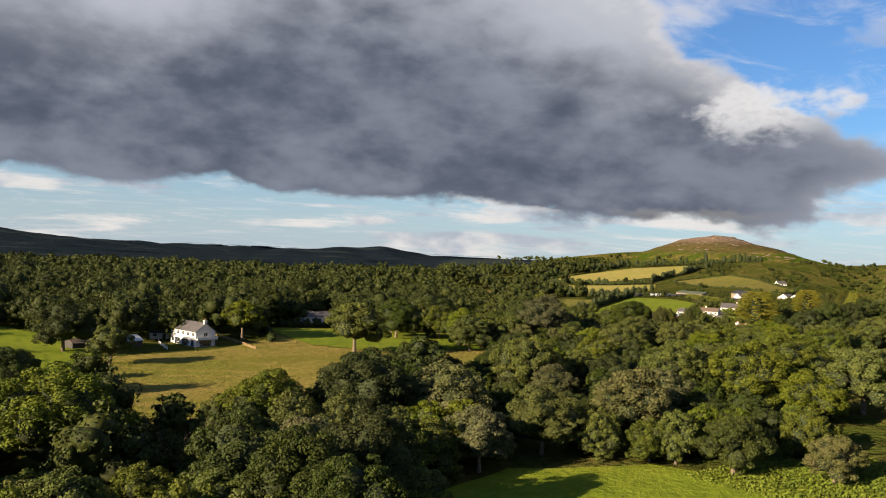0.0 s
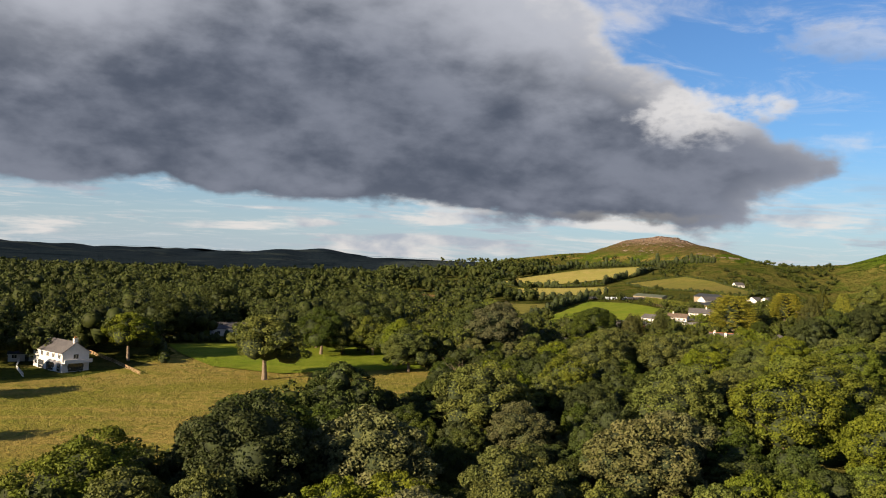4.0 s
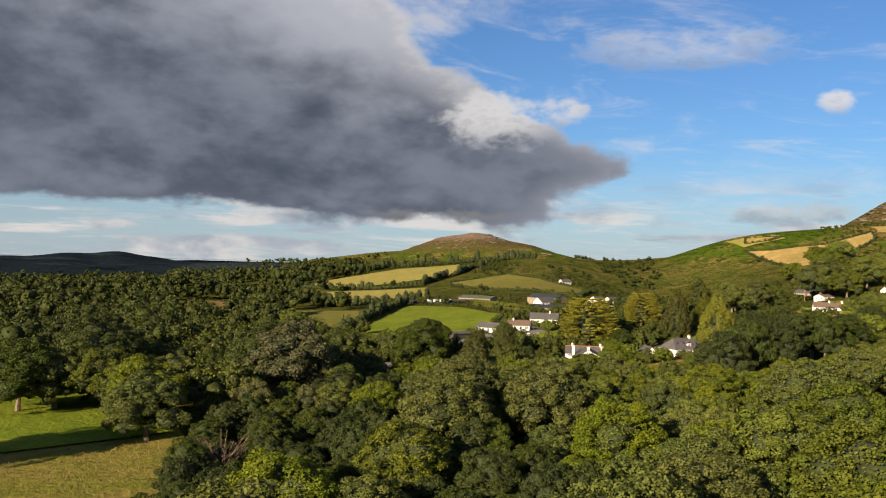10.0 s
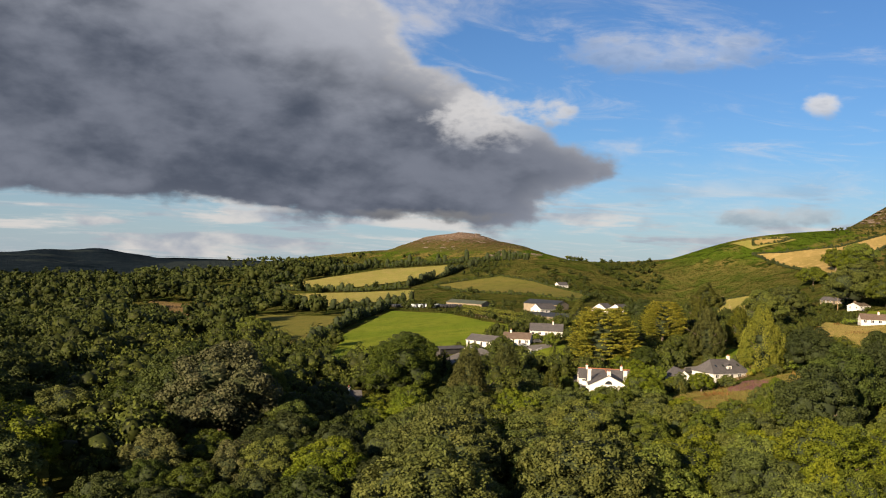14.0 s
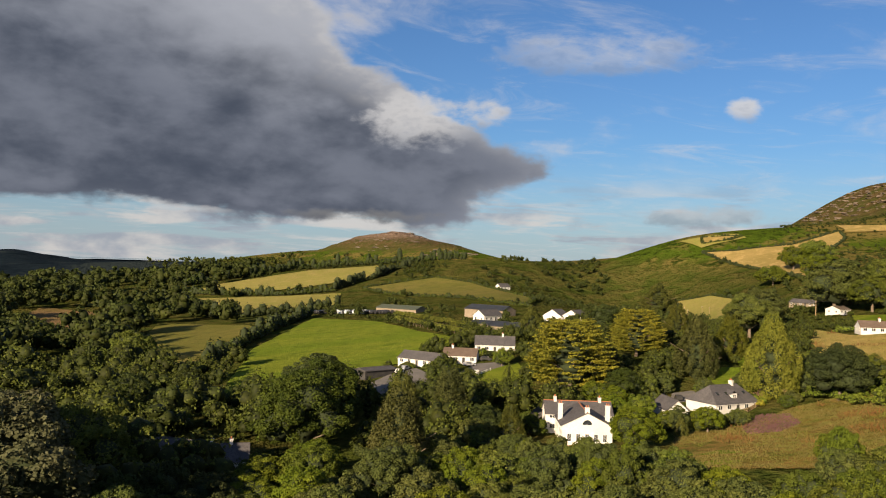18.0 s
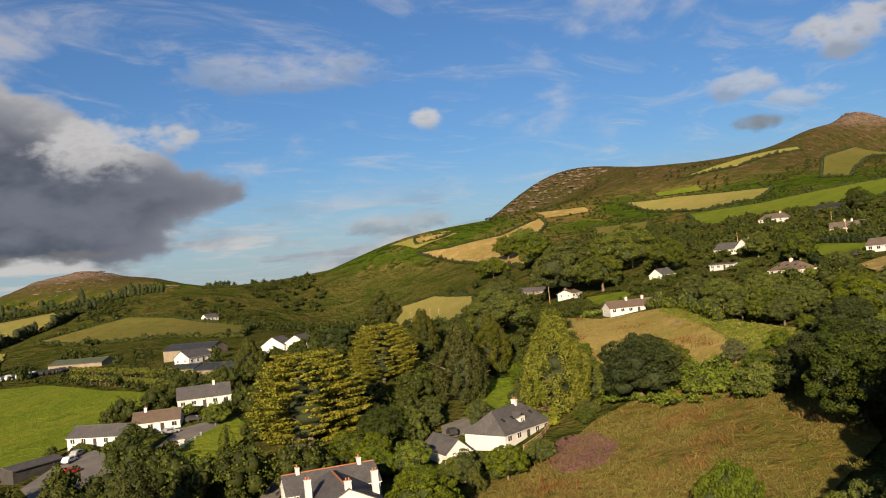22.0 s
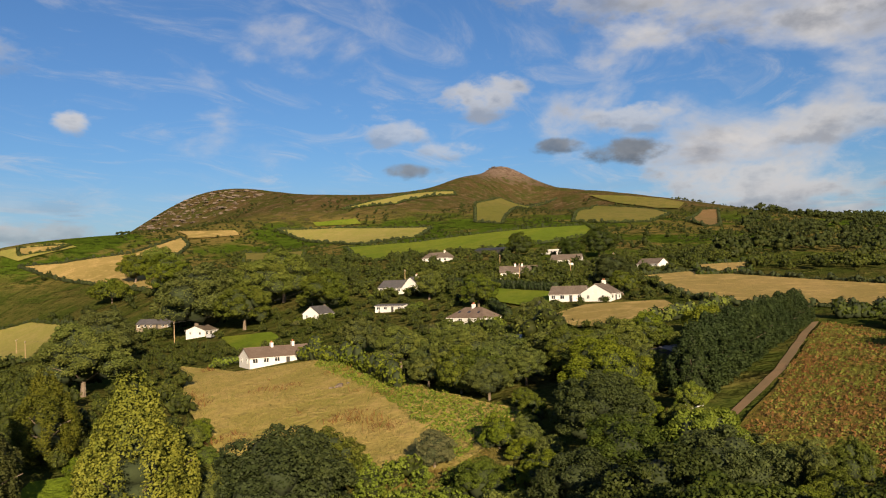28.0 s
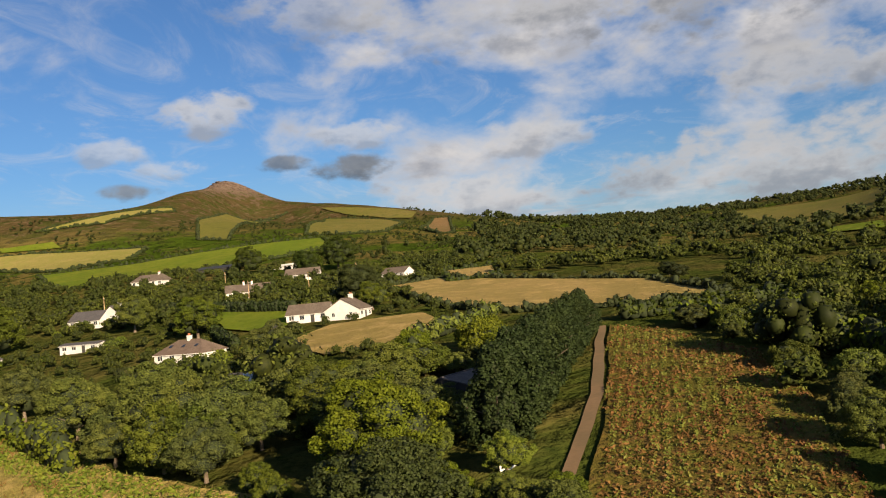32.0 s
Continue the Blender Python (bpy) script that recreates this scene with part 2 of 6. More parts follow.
M = {
    "dry_grass": leaf("dry_grass", (0.216, 0.1836, 0.05184), (0.1728, 0.162, 0.0432), (0.2538, 0.1998, 0.06696), per_island=0.4),
    "rust": leaf("rust", (0.216, 0.1013, 0.0324), (0.27, 0.1552, 0.0459), (0.1418, 0.0783, 0.02565), per_island=0.5),
    "lime": leaf("lime", (0.1737, 0.2003, 0.03004), (0.2163, 0.2201, 0.04506), (0.1081, 0.1397, 0.02003), per_island=0.5),
    "meadow": field_material("meadow", (0.205, 0.205, 0.036), (0.31, 0.245, 0.07), (0.15, 0.17, 0.026), 0.05),
    "green": field_material("green", (0.165, 0.235, 0.020), (0.225, 0.265, 0.030), (0.125, 0.18, 0.016), 0.03),
    "straw": field_material("straw", (0.48, 0.375, 0.12), (0.37, 0.315, 0.085), (0.54, 0.40, 0.15), 0.05),
    "heath_grass": field_material("heath_grass", (0.20, 0.175, 0.038), (0.28, 0.185, 0.056), (0.115, 0.135, 0.024), 0.07),
    "pale": field_material("pale", (0.34, 0.31, 0.09), (0.29, 0.29, 0.07), (0.40, 0.33, 0.12), 0.02),
    "olive": field_material("olive", (0.189, 0.186, 0.0418), (0.23, 0.198, 0.057), (0.1393, 0.152, 0.0342), 0.025),
    "gold": field_material("gold", (0.43, 0.32, 0.12), (0.33, 0.26, 0.085), (0.54, 0.40, 0.16), 0.03),
    "brown": field_material("brown", (0.258, 0.167, 0.076), (0.205, 0.152, 0.057), (0.289, 0.198, 0.106), 0.03),
    "bracken": field_material("bracken", (0.17, 0.122, 0.03), (0.14, 0.135, 0.024), (0.22, 0.128, 0.045), 0.06),
    "earth": material("earth", ((0.15, 0.098, 0.05), (0.115, 0.082, 0.04)), 0.2, fine=2.0, bump=0.3),
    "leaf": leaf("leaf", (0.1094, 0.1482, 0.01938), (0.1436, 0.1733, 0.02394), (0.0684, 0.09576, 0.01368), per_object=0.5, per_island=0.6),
    # the next two copy leaf paler and darker, putting sunlight and shade into colour
    "leaf_lit": leaf("leaf_lit", (0.1322, 0.177, 0.02016), (0.168, 0.2016, 0.02576), (0.08736, 0.121, 0.01456), per_object=0.6, per_island=0.5),
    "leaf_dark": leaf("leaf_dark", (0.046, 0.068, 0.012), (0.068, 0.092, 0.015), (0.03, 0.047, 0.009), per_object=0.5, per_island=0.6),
    "leaf_pale": leaf("leaf_pale", (0.122, 0.133, 0.0456), (0.152, 0.152, 0.0646), (0.0836, 0.0988, 0.0342), per_object=0.5, per_island=0.3),
    "leaf_bright": leaf("leaf_bright", (0.1426, 0.204, 0.0204), (0.1944, 0.24, 0.0264), (0.0972, 0.144, 0.0156), per_island=0.3),
    "leaf_golden": leaf("leaf_golden", (0.3861, 0.3504, 0.03432), (0.2717, 0.2717, 0.0286), (0.1287, 0.1502, 0.02002), per_island=0.4),
    "leaf_conifer": leaf("leaf_conifer", (0.0864, 0.1, 0.016), (0.1242, 0.13, 0.022), (0.054, 0.066, 0.011), per_object=0.4, per_island=0.3),
    "leaf_lime": leaf("leaf_lime", (0.1875, 0.2128, 0.02464), (0.2359, 0.2464, 0.03136), (0.121, 0.1456, 0.01792), per_island=0.3),
    "leaf_hedge": leaf("leaf_hedge", (0.034, 0.058, 0.0150), (0.048, 0.072, 0.0167), (0.022, 0.038, 0.0106), per_island=0.3),
    "leaf_stuff": leaf("leaf_stuff", (0.08424, 0.1123, 0.01512), (0.1166, 0.1404, 0.01944), (0.04968, 0.06912, 0.0108), per_island=0.7),
    # valley woods, with cloud shade put into the leaf colour; scrub uses it too
    "leaf_shade_scrub": leaf("leaf_shade_scrub", (0.044, 0.062, 0.012), (0.074, 0.096, 0.016), (0.03, 0.046, 0.009), per_island=0.7),
    # inner lumps of crowns and hedges: near-black green paints shade between the leaves
    "leaf_inner_shade": leaf("leaf_inner_shade", (0.034, 0.046, 0.008), (0.052, 0.064, 0.010), (0.022, 0.032, 0.007), per_island=0.8),
    "core_shade": material("core_shade", ((0.016, 0.024, 0.008), (0.024, 0.034, 0.010)), 0.5, fine=3.0),
    "heather": leaf("heather", (0.24, 0.105, 0.14), (0.18, 0.095, 0.10), (0.13, 0.10, 0.05), per_island=0.4),
    "dry": leaf("dry", (0.167, 0.129, 0.0912), (0.213, 0.167, 0.122), (0.114, 0.0912, 0.0608), per_island=0.3),
    "bark": material("bark", ((0.10, 0.075, 0.05), (0.16, 0.13, 0.10)), 1.5, fine=9, bump=0.5),
    "render_white": material("render_white", ((0.54, 0.535, 0.525), (0.47, 0.465, 0.455)), 0.4, fine=3.0, rough=0.85),
    "slate": material("slate", ((0.062, 0.060, 0.065), (0.085, 0.082, 0.086), (0.045, 0.044, 0.047)), 0.6, fine=4.0, rough=0.75, spec=0.15),
    "slate_brown": material("slate_brown", ((0.095, 0.076, 0.062), (0.125, 0.104, 0.085), (0.068, 0.055, 0.048)), 0.6, fine=4.0, rough=0.8, spec=0.1),
    "roof_brown": material("roof_brown", ((0.105, 0.078, 0.062), (0.13, 0.10, 0.08), (0.075, 0.056, 0.045)), 0.6, fine=5.0, rough=0.85, spec=0.1),
    "roof_blue": material("roof_blue", ((0.022, 0.027, 0.036), (0.033, 0.038, 0.05)), 0.5, fine=3.0, rough=0.7, spec=0.15),
    "roof_green": material("roof_green", ((0.05, 0.065, 0.05), (0.07, 0.08, 0.06)), 0.5, fine=3.0, rough=0.75, spec=0.15),
    "block": material("block", ((0.21, 0.175, 0.13), (0.16, 0.135, 0.10)), 0.6, fine=4.0),
    "dark_timber": material("dark_timber", ((0.03, 0.03, 0.032), (0.05, 0.048, 0.045)), 0.8, fine=5.0),
    "timber": material("timber", ((0.26, 0.17, 0.09), (0.34, 0.25, 0.15)), 1.2, fine=8.0),
    "ridge_tile": material("ridge_tile", ((0.32, 0.12, 0.06), (0.26, 0.10, 0.05)), 1.0, fine=6.0),
    "trim": material("trim", ((0.62, 0.62, 0.61), (0.56, 0.56, 0.55)), 1.0, fine=6.0, rough=0.5),
    "asphalt": material("asphalt", ((0.10, 0.095, 0.09), (0.14, 0.13, 0.12)), 0.3, fine=5.0),
    "plastic_black": material("plastic_black", ((0.015, 0.016, 0.018), (0.03, 0.03, 0.033)), 1.0, rough=0.3, spec=0.5),
    "plastic_pale": material("plastic_pale", ((0.42, 0.46, 0.50), (0.33, 0.37, 0.42)), 1.0, rough=0.35, spec=0.5),
    "paint_red": material("paint_red", ((0.45, 0.02, 0.03), (0.38, 0.02, 0.025)), 1.0, rough=0.25, spec=0.6),
    "paint_white": material("paint_white", ((0.75, 0.76, 0.78), (0.70, 0.71, 0.73)), 1.0, rough=0.3, spec=0.5),
    "paint_silver": material("paint_silver", ((0.38, 0.40, 0.43), (0.33, 0.35, 0.38)), 1.0, rough=0.3, spec=0.6, metal=0.3),
    "rubber": material("rubber", ((0.02, 0.02, 0.02), (0.03, 0.03, 0.03)), 3.0, rough=0.8),
    "rock": material("rock", ((0.125, 0.098, 0.077), (0.085, 0.066, 0.05), (0.17, 0.138, 0.112)), 0.3, fine=2.5, bump=0.6),
    "glass": material("glass", ((0.02, 0.025, 0.03), (0.035, 0.04, 0.05)), 1.0, rough=0.08, spec=0.8),
    "water": material("water", ((0.10, 0.16, 0.22), (0.12, 0.18, 0.24)), 0.001, rough=0.25),
}


def ground_material():
    """Rough grass low down, heath and bare rock on the heights, forest on the far northern hills with haze and cloud
    shade in its colour.
    """
    m = bpy.data.materials.new("open_ground")
    m.use_nodes = True
    n = Nodes(m.node_tree)
    where = n.add("ShaderNodeNewGeometry").outputs["Position"]
    x, y, z = n.add("ShaderNodeSeparateXYZ", {0: where}).outputs
    broad = n.noise(where, 0.012, 5.0, 0.6, 0.5)
    mid = n.noise(where, 0.06, 5.0, 0.62, 0.5)
    small = n.noise(where, 0.45, 5.0, 0.65)
    speck = n.noise(where, 0.16, 6.0, 0.7, 0.3)
    grass = n.mix(n.step(mid, 0.36, 0.62), (0.0646, 0.0874, 0.0167), (0.122, 0.114, 0.0319))
    grass = n.mix(n.step(small, 0.45, 0.7), grass, (0.0418, 0.0608, 0.0129))
    bracken = n.mix(n.step(n.math("MULTIPLY_ADD", mid, 0.45, broad), 0.66, 0.78), (0.072, 0.118, 0.013), (0.20, 0.165, 0.05))
    bracken = n.mix(n.step(n.math("MULTIPLY_ADD", mid, 0.5, speck), 0.76, 0.86), bracken, (0.034, 0.055, 0.010))
    heath = n.mix(n.step(mid, 0.38, 0.6), (0.115, 0.085, 0.036), (0.075, 0.085, 0.022))
    heath = n.mix(n.step(speck, 0.5, 0.66), heath, (0.19, 0.135, 0.08))
    rock = n.mix(n.step(speck, 0.4, 0.6), (0.31, 0.235, 0.18), (0.17, 0.12, 0.085))
    rise = n.math("MULTIPLY_ADD", n.math("SUBTRACT", mid, 0.5), 30.0, z)
    far_hill = n.step(y, 1500.0, 1650.0)
    col = n.mix(n.step(rise, 36.0, 50.0), grass, bracken)
    col = n.mix(n.step(n.math("MULTIPLY_ADD", far_hill, 22.0, rise), 74.0, 98.0), col, heath)
    crest = n.math("MULTIPLY_ADD", far_hill, 56.0, n.math("MULTIPLY_ADD", n.math("SUBTRACT", speck, 0.5), 90.0, z))
    col = n.mix(n.step(crest, 136.0, 154.0), col, rock)
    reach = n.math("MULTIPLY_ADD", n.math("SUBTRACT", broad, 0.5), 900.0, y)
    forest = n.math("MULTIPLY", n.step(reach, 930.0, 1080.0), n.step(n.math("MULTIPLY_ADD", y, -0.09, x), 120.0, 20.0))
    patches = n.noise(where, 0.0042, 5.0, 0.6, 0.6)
    # blue haze and the cloud bank's shade are mixed into the forest colour
    hazy_wood_col = n.mix(n.step(mid, 0.4, 0.6), (0.011, 0.020, 0.030), (0.022, 0.034, 0.044))
    hazy_wood_col = n.mix(n.step(patches, 0.56, 0.60, 0.0, 0.85), hazy_wood_col, (0.040, 0.055, 0.056))
    hazy_wood_col = n.mix(n.step(patches, 0.40, 0.36, 0.0, 0.8), hazy_wood_col, (0.006, 0.012, 0.018))
    col = n.mix(forest, col, hazy_wood_col)
    col = n.mix(1.0, col, (0.58, 0.57, 0.58), "MULTIPLY")
    p = n.add("ShaderNodeBsdfPrincipled", {"Base Color": col, "Roughness": 1.0, "Specular IOR Level": 0.0})
    b = n.add("ShaderNodeBump", {"Height": n.math("ADD", small, n.math("MULTIPLY_ADD", mid, 9.0, n.math("MULTIPLY", speck, 3.0))), "Strength": 0.8, "Distance": 0.9})
    m.node_tree.links.new(b.outputs[0], p.inputs["Normal"])
    n.add("ShaderNodeOutputMaterial", {0: p.outputs[0]})
    return m


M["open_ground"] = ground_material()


# ---- the lie of the land ----

def soft(v, w):
    """A ramp that starts gently at zero."""
    return w * np.logaddexp(0.0, v / w)


HILLS = (  # x, y, rise, length, breadth, turn in degrees
    (312, 925, 24.3, 240, 93, 1),
    (662, 1923, 88.3, 129, 438, -3),
    (310, 2010, 32.2, 354, 127, 5),
    (826, 868, 68.6, 183, 66, 63),
    (495, 724, 24.0, 50, 162, 73),
    (939, 612, 53.8, 108, 34, 8),
    (1070, 621, 44.9, 197, 47, 56),
    (501, 184, 15.4, 260, 285, 9),
    (1033, 2717, 60.4, 352, 227, 0),
    (-2950, 3237, 187.2, 726, 412, -9),
    (-1432, 4077, -20.1, 1039, 335, 13),
    (-371, 4310, 43.1, 173, 247, 2),
    (-764, 3944, 24.5, 328, 234, -3),
    (747, -159, 55.0, 389, 99, -29),
    (643, 132, -27.0, 409, 149, -2),
    (351, 641, -23.8, 39, 142, -21),
    (150, 353, -5.9, 41, 27, 6),
    (731, 906, 16.0, 84, 87, 1),
    (791, 514, 15.9, 95, 102, 2),
    (-2375, 3870, 58.6, 240, 197, 0),
    (-1170, 4173, 14.2, 184, 187, 0),
    (400, 2449, 22.5, 143, 134, 0),
    (498, 2431, 18.4, 128, 110, 0),
    (989, 2205, 9.9, 120, 148, 0),
)


def height(x, y):
    """The lie of the land: a valley floor, a slope to the east and the hills."""
    x, y = np.asarray(x, float), np.asarray(y, float)
    z = 0.1 * soft(x - 56, 24) / (1 + np.exp((y - 944) / 88))
    z = np.where(z > 80, 80 + 32 * np.tanh((z - 80) / 32), z)
    for hx, hy, rise, along, across, turn in HILLS:
        c, s = math.cos(radians(turn)), math.sin(radians(turn))
        u, v = (c * (x - hx) + s * (y - hy)) / along, (c * (y - hy) - s * (x - hx)) / across
        z = z + rise * np.exp(-0.5 * (u * u + v * v))
    z = z + 4.5 * np.exp(-0.5 * (((x - 235) / 72) ** 2 + ((y - 300) / 56) ** 2))
    z = z + 5.0 * np.exp(-np.hypot(x - 1050, y - 620) / 13)
    z = z + 9.0 * np.exp(-np.hypot(x - 628, (y - 1895) * 0.5) / 34)
    crags = np.clip((y - 1500) / 150, 0, 1) * np.clip((2300 - y) / 200, 0, 1) * np.clip((x - 430) / 80, 0, 1)
    z = z + crags * (2.4 * np.sin(x / 17 + 1.3) * np.sin(y / 41 + x / 53) + 1.3 * np.sin(x / 8.3 + y / 29))
    far = np.clip((np.hypot(x, y) - 2600) / 1900, 0, 1)
    z = z + np.clip((y - 2300) / 700, 0, 1) * np.clip((200 - x) / 500, 0, 1) * (7 * np.sin(x / 93 + 0.7) * np.sin(x / 211 + y / 800) + 3.5 * np.sin(x / 37 + y / 260))
    z = z + 20 * far * far
    return z + 0.35 * np.sin(x / 31 + 1) * np.cos(y / 37) + 1.3 * np.sin(x / 160) * np.sin(y / 190 + 1) * np.clip((y - 300) / 600, 0, 1)


# ---- making meshes ----


def mesh_of(name, verts, faces, mat, smooth=False, core=None):
    me = bpy.data.meshes.new(name)
    verts = np.asarray(verts, np.float32).reshape(-1, 3)
    cnt = np.fromiter((len(f) for f in faces), np.int32)
    idx = np.fromiter(itertools.chain.from_iterable(faces), np.int32)
    me.vertices.add(len(verts))
    me.vertices.foreach_set("co", verts.ravel())
    me.loops.add(len(idx))
    me.loops.foreach_set("vertex_index", idx)
    me.polygons.add(len(cnt))
    me.polygons.foreach_set("loop_start", np.concatenate([[0], np.cumsum(cnt)[:-1]]).astype(np.int32))
    me.polygons.foreach_set("use_smooth", np.full(len(cnt), smooth))
    me.materials.append(mat)
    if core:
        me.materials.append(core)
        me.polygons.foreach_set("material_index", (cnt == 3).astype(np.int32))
    me.update(calc_edges=True)
    return me


def part(name, bm, mat, parent=None, label=""):
    me = bpy.data.meshes.new(name)
    bm.to_mesh(me)
    bm.free()
    me.materials.append(mat)
    ob = new(name, me)
    if parent:
        ob.parent = parent
    if label:
        ob["label"] = label
    return ob


# ---- the ground ----


def make_ground():
    near_x = np.arange(-240, 521, 8.0)
    grow = np.cumsum(np.geomspace(9, 150, 84))
    xs = np.concatenate([near_x[0] - grow[::-1], near_x, near_x[-1] + grow])
    near_y = np.arange(60, 861, 8.0)
    grow = np.cumsum(np.geomspace(9, 130, 92))
    back = np.cumsum(np.geomspace(10, 300, 26))
    ys = np.concatenate([near_y[0] - back[::-1], near_y, near_y[-1] + grow])
    gx, gy = np.meshgrid(xs, ys)
    gz = height(gx, gy)
    verts = np.stack([gx.ravel(), gy.ravel(), gz.ravel()], 1)
    w, h = len(xs), len(ys)
    i = np.arange(w * h).reshape(h, w)
    faces = np.stack([i[:-1, :-1].ravel(), i[:-1, 1:].ravel(), i[1:, 1:].ravel(), i[1:, :-1].ravel()], 1)
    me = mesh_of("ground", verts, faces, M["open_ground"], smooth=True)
    return tagged(new("ground", me), "rough grass and scrub ground of the valley and hills", "ground", kind="structure")


make_ground()


def inside(poly, x, y):
    """Whether points lie in a polygon."""
    x, y = np.asarray(x, float), np.asarray(y, float)
    hit = np.zeros(x.shape, bool)
    for (x0, y0), (x1, y1) in zip(poly, (*poly[1:], poly[0])):
        if y0 != y1:
            hit ^= ((y0 > y) != (y1 > y)) & (x < (x1 - x0) * (y - y0) / (y1 - y0) + x0)
    return hit


def drape(name, poly, mat, lift, cell):
    """A sheet over the ground within a polygon with slightly uneven edges."""
    bm = bmesh.new()
    ring = []
    for (x0, y0), (x1, y1) in zip(poly, (*poly[1:], poly[0])):
        k = max(1, round(math.hypot(x1 - x0, y1 - y0) / (cell * 0.6)))
        for j in range(k):
            f = j / k
            px, py = x0 + (x1 - x0) * f, y0 + (y1 - y0) * f
            wob = 0.12 * cell
            ring.append(bm.verts.new((px + wob * noise.noise((px / 9, py / 9, 3)), py + wob * noise.noise((px / 9, py / 9, 8)), 0)))
    face = bm.faces.new(ring)
    xs, ys = [v.co.x for v in ring], [v.co.y for v in ring]
    for axis, lo, hi in ((0, min(xs), max(xs)), (1, min(ys), max(ys))):
        p = math.floor(lo / cell) * cell + cell
        while p < hi:
            co, no = [0, 0, 0], [0, 0, 0]
            co[axis], no[axis] = p, 1
            bmesh.ops.bisect_plane(bm, geom=[*bm.verts, *bm.edges, *bm.faces], plane_co=co, plane_no=no)
            p += cell
    bmesh.ops.triangulate(bm, faces=bm.faces)
    co = np.array([v.co[:] for v in bm.verts])
    z = height(co[:, 0], co[:, 1]) + lift
    for v, q in zip(bm.verts, z):
        v.co.z = q
    bm.normal_update()
    for f in bm.faces:
        if f.normal.z < 0:
            f.normal_flip()
        f.smooth = True
    return part(name, bm, mat)
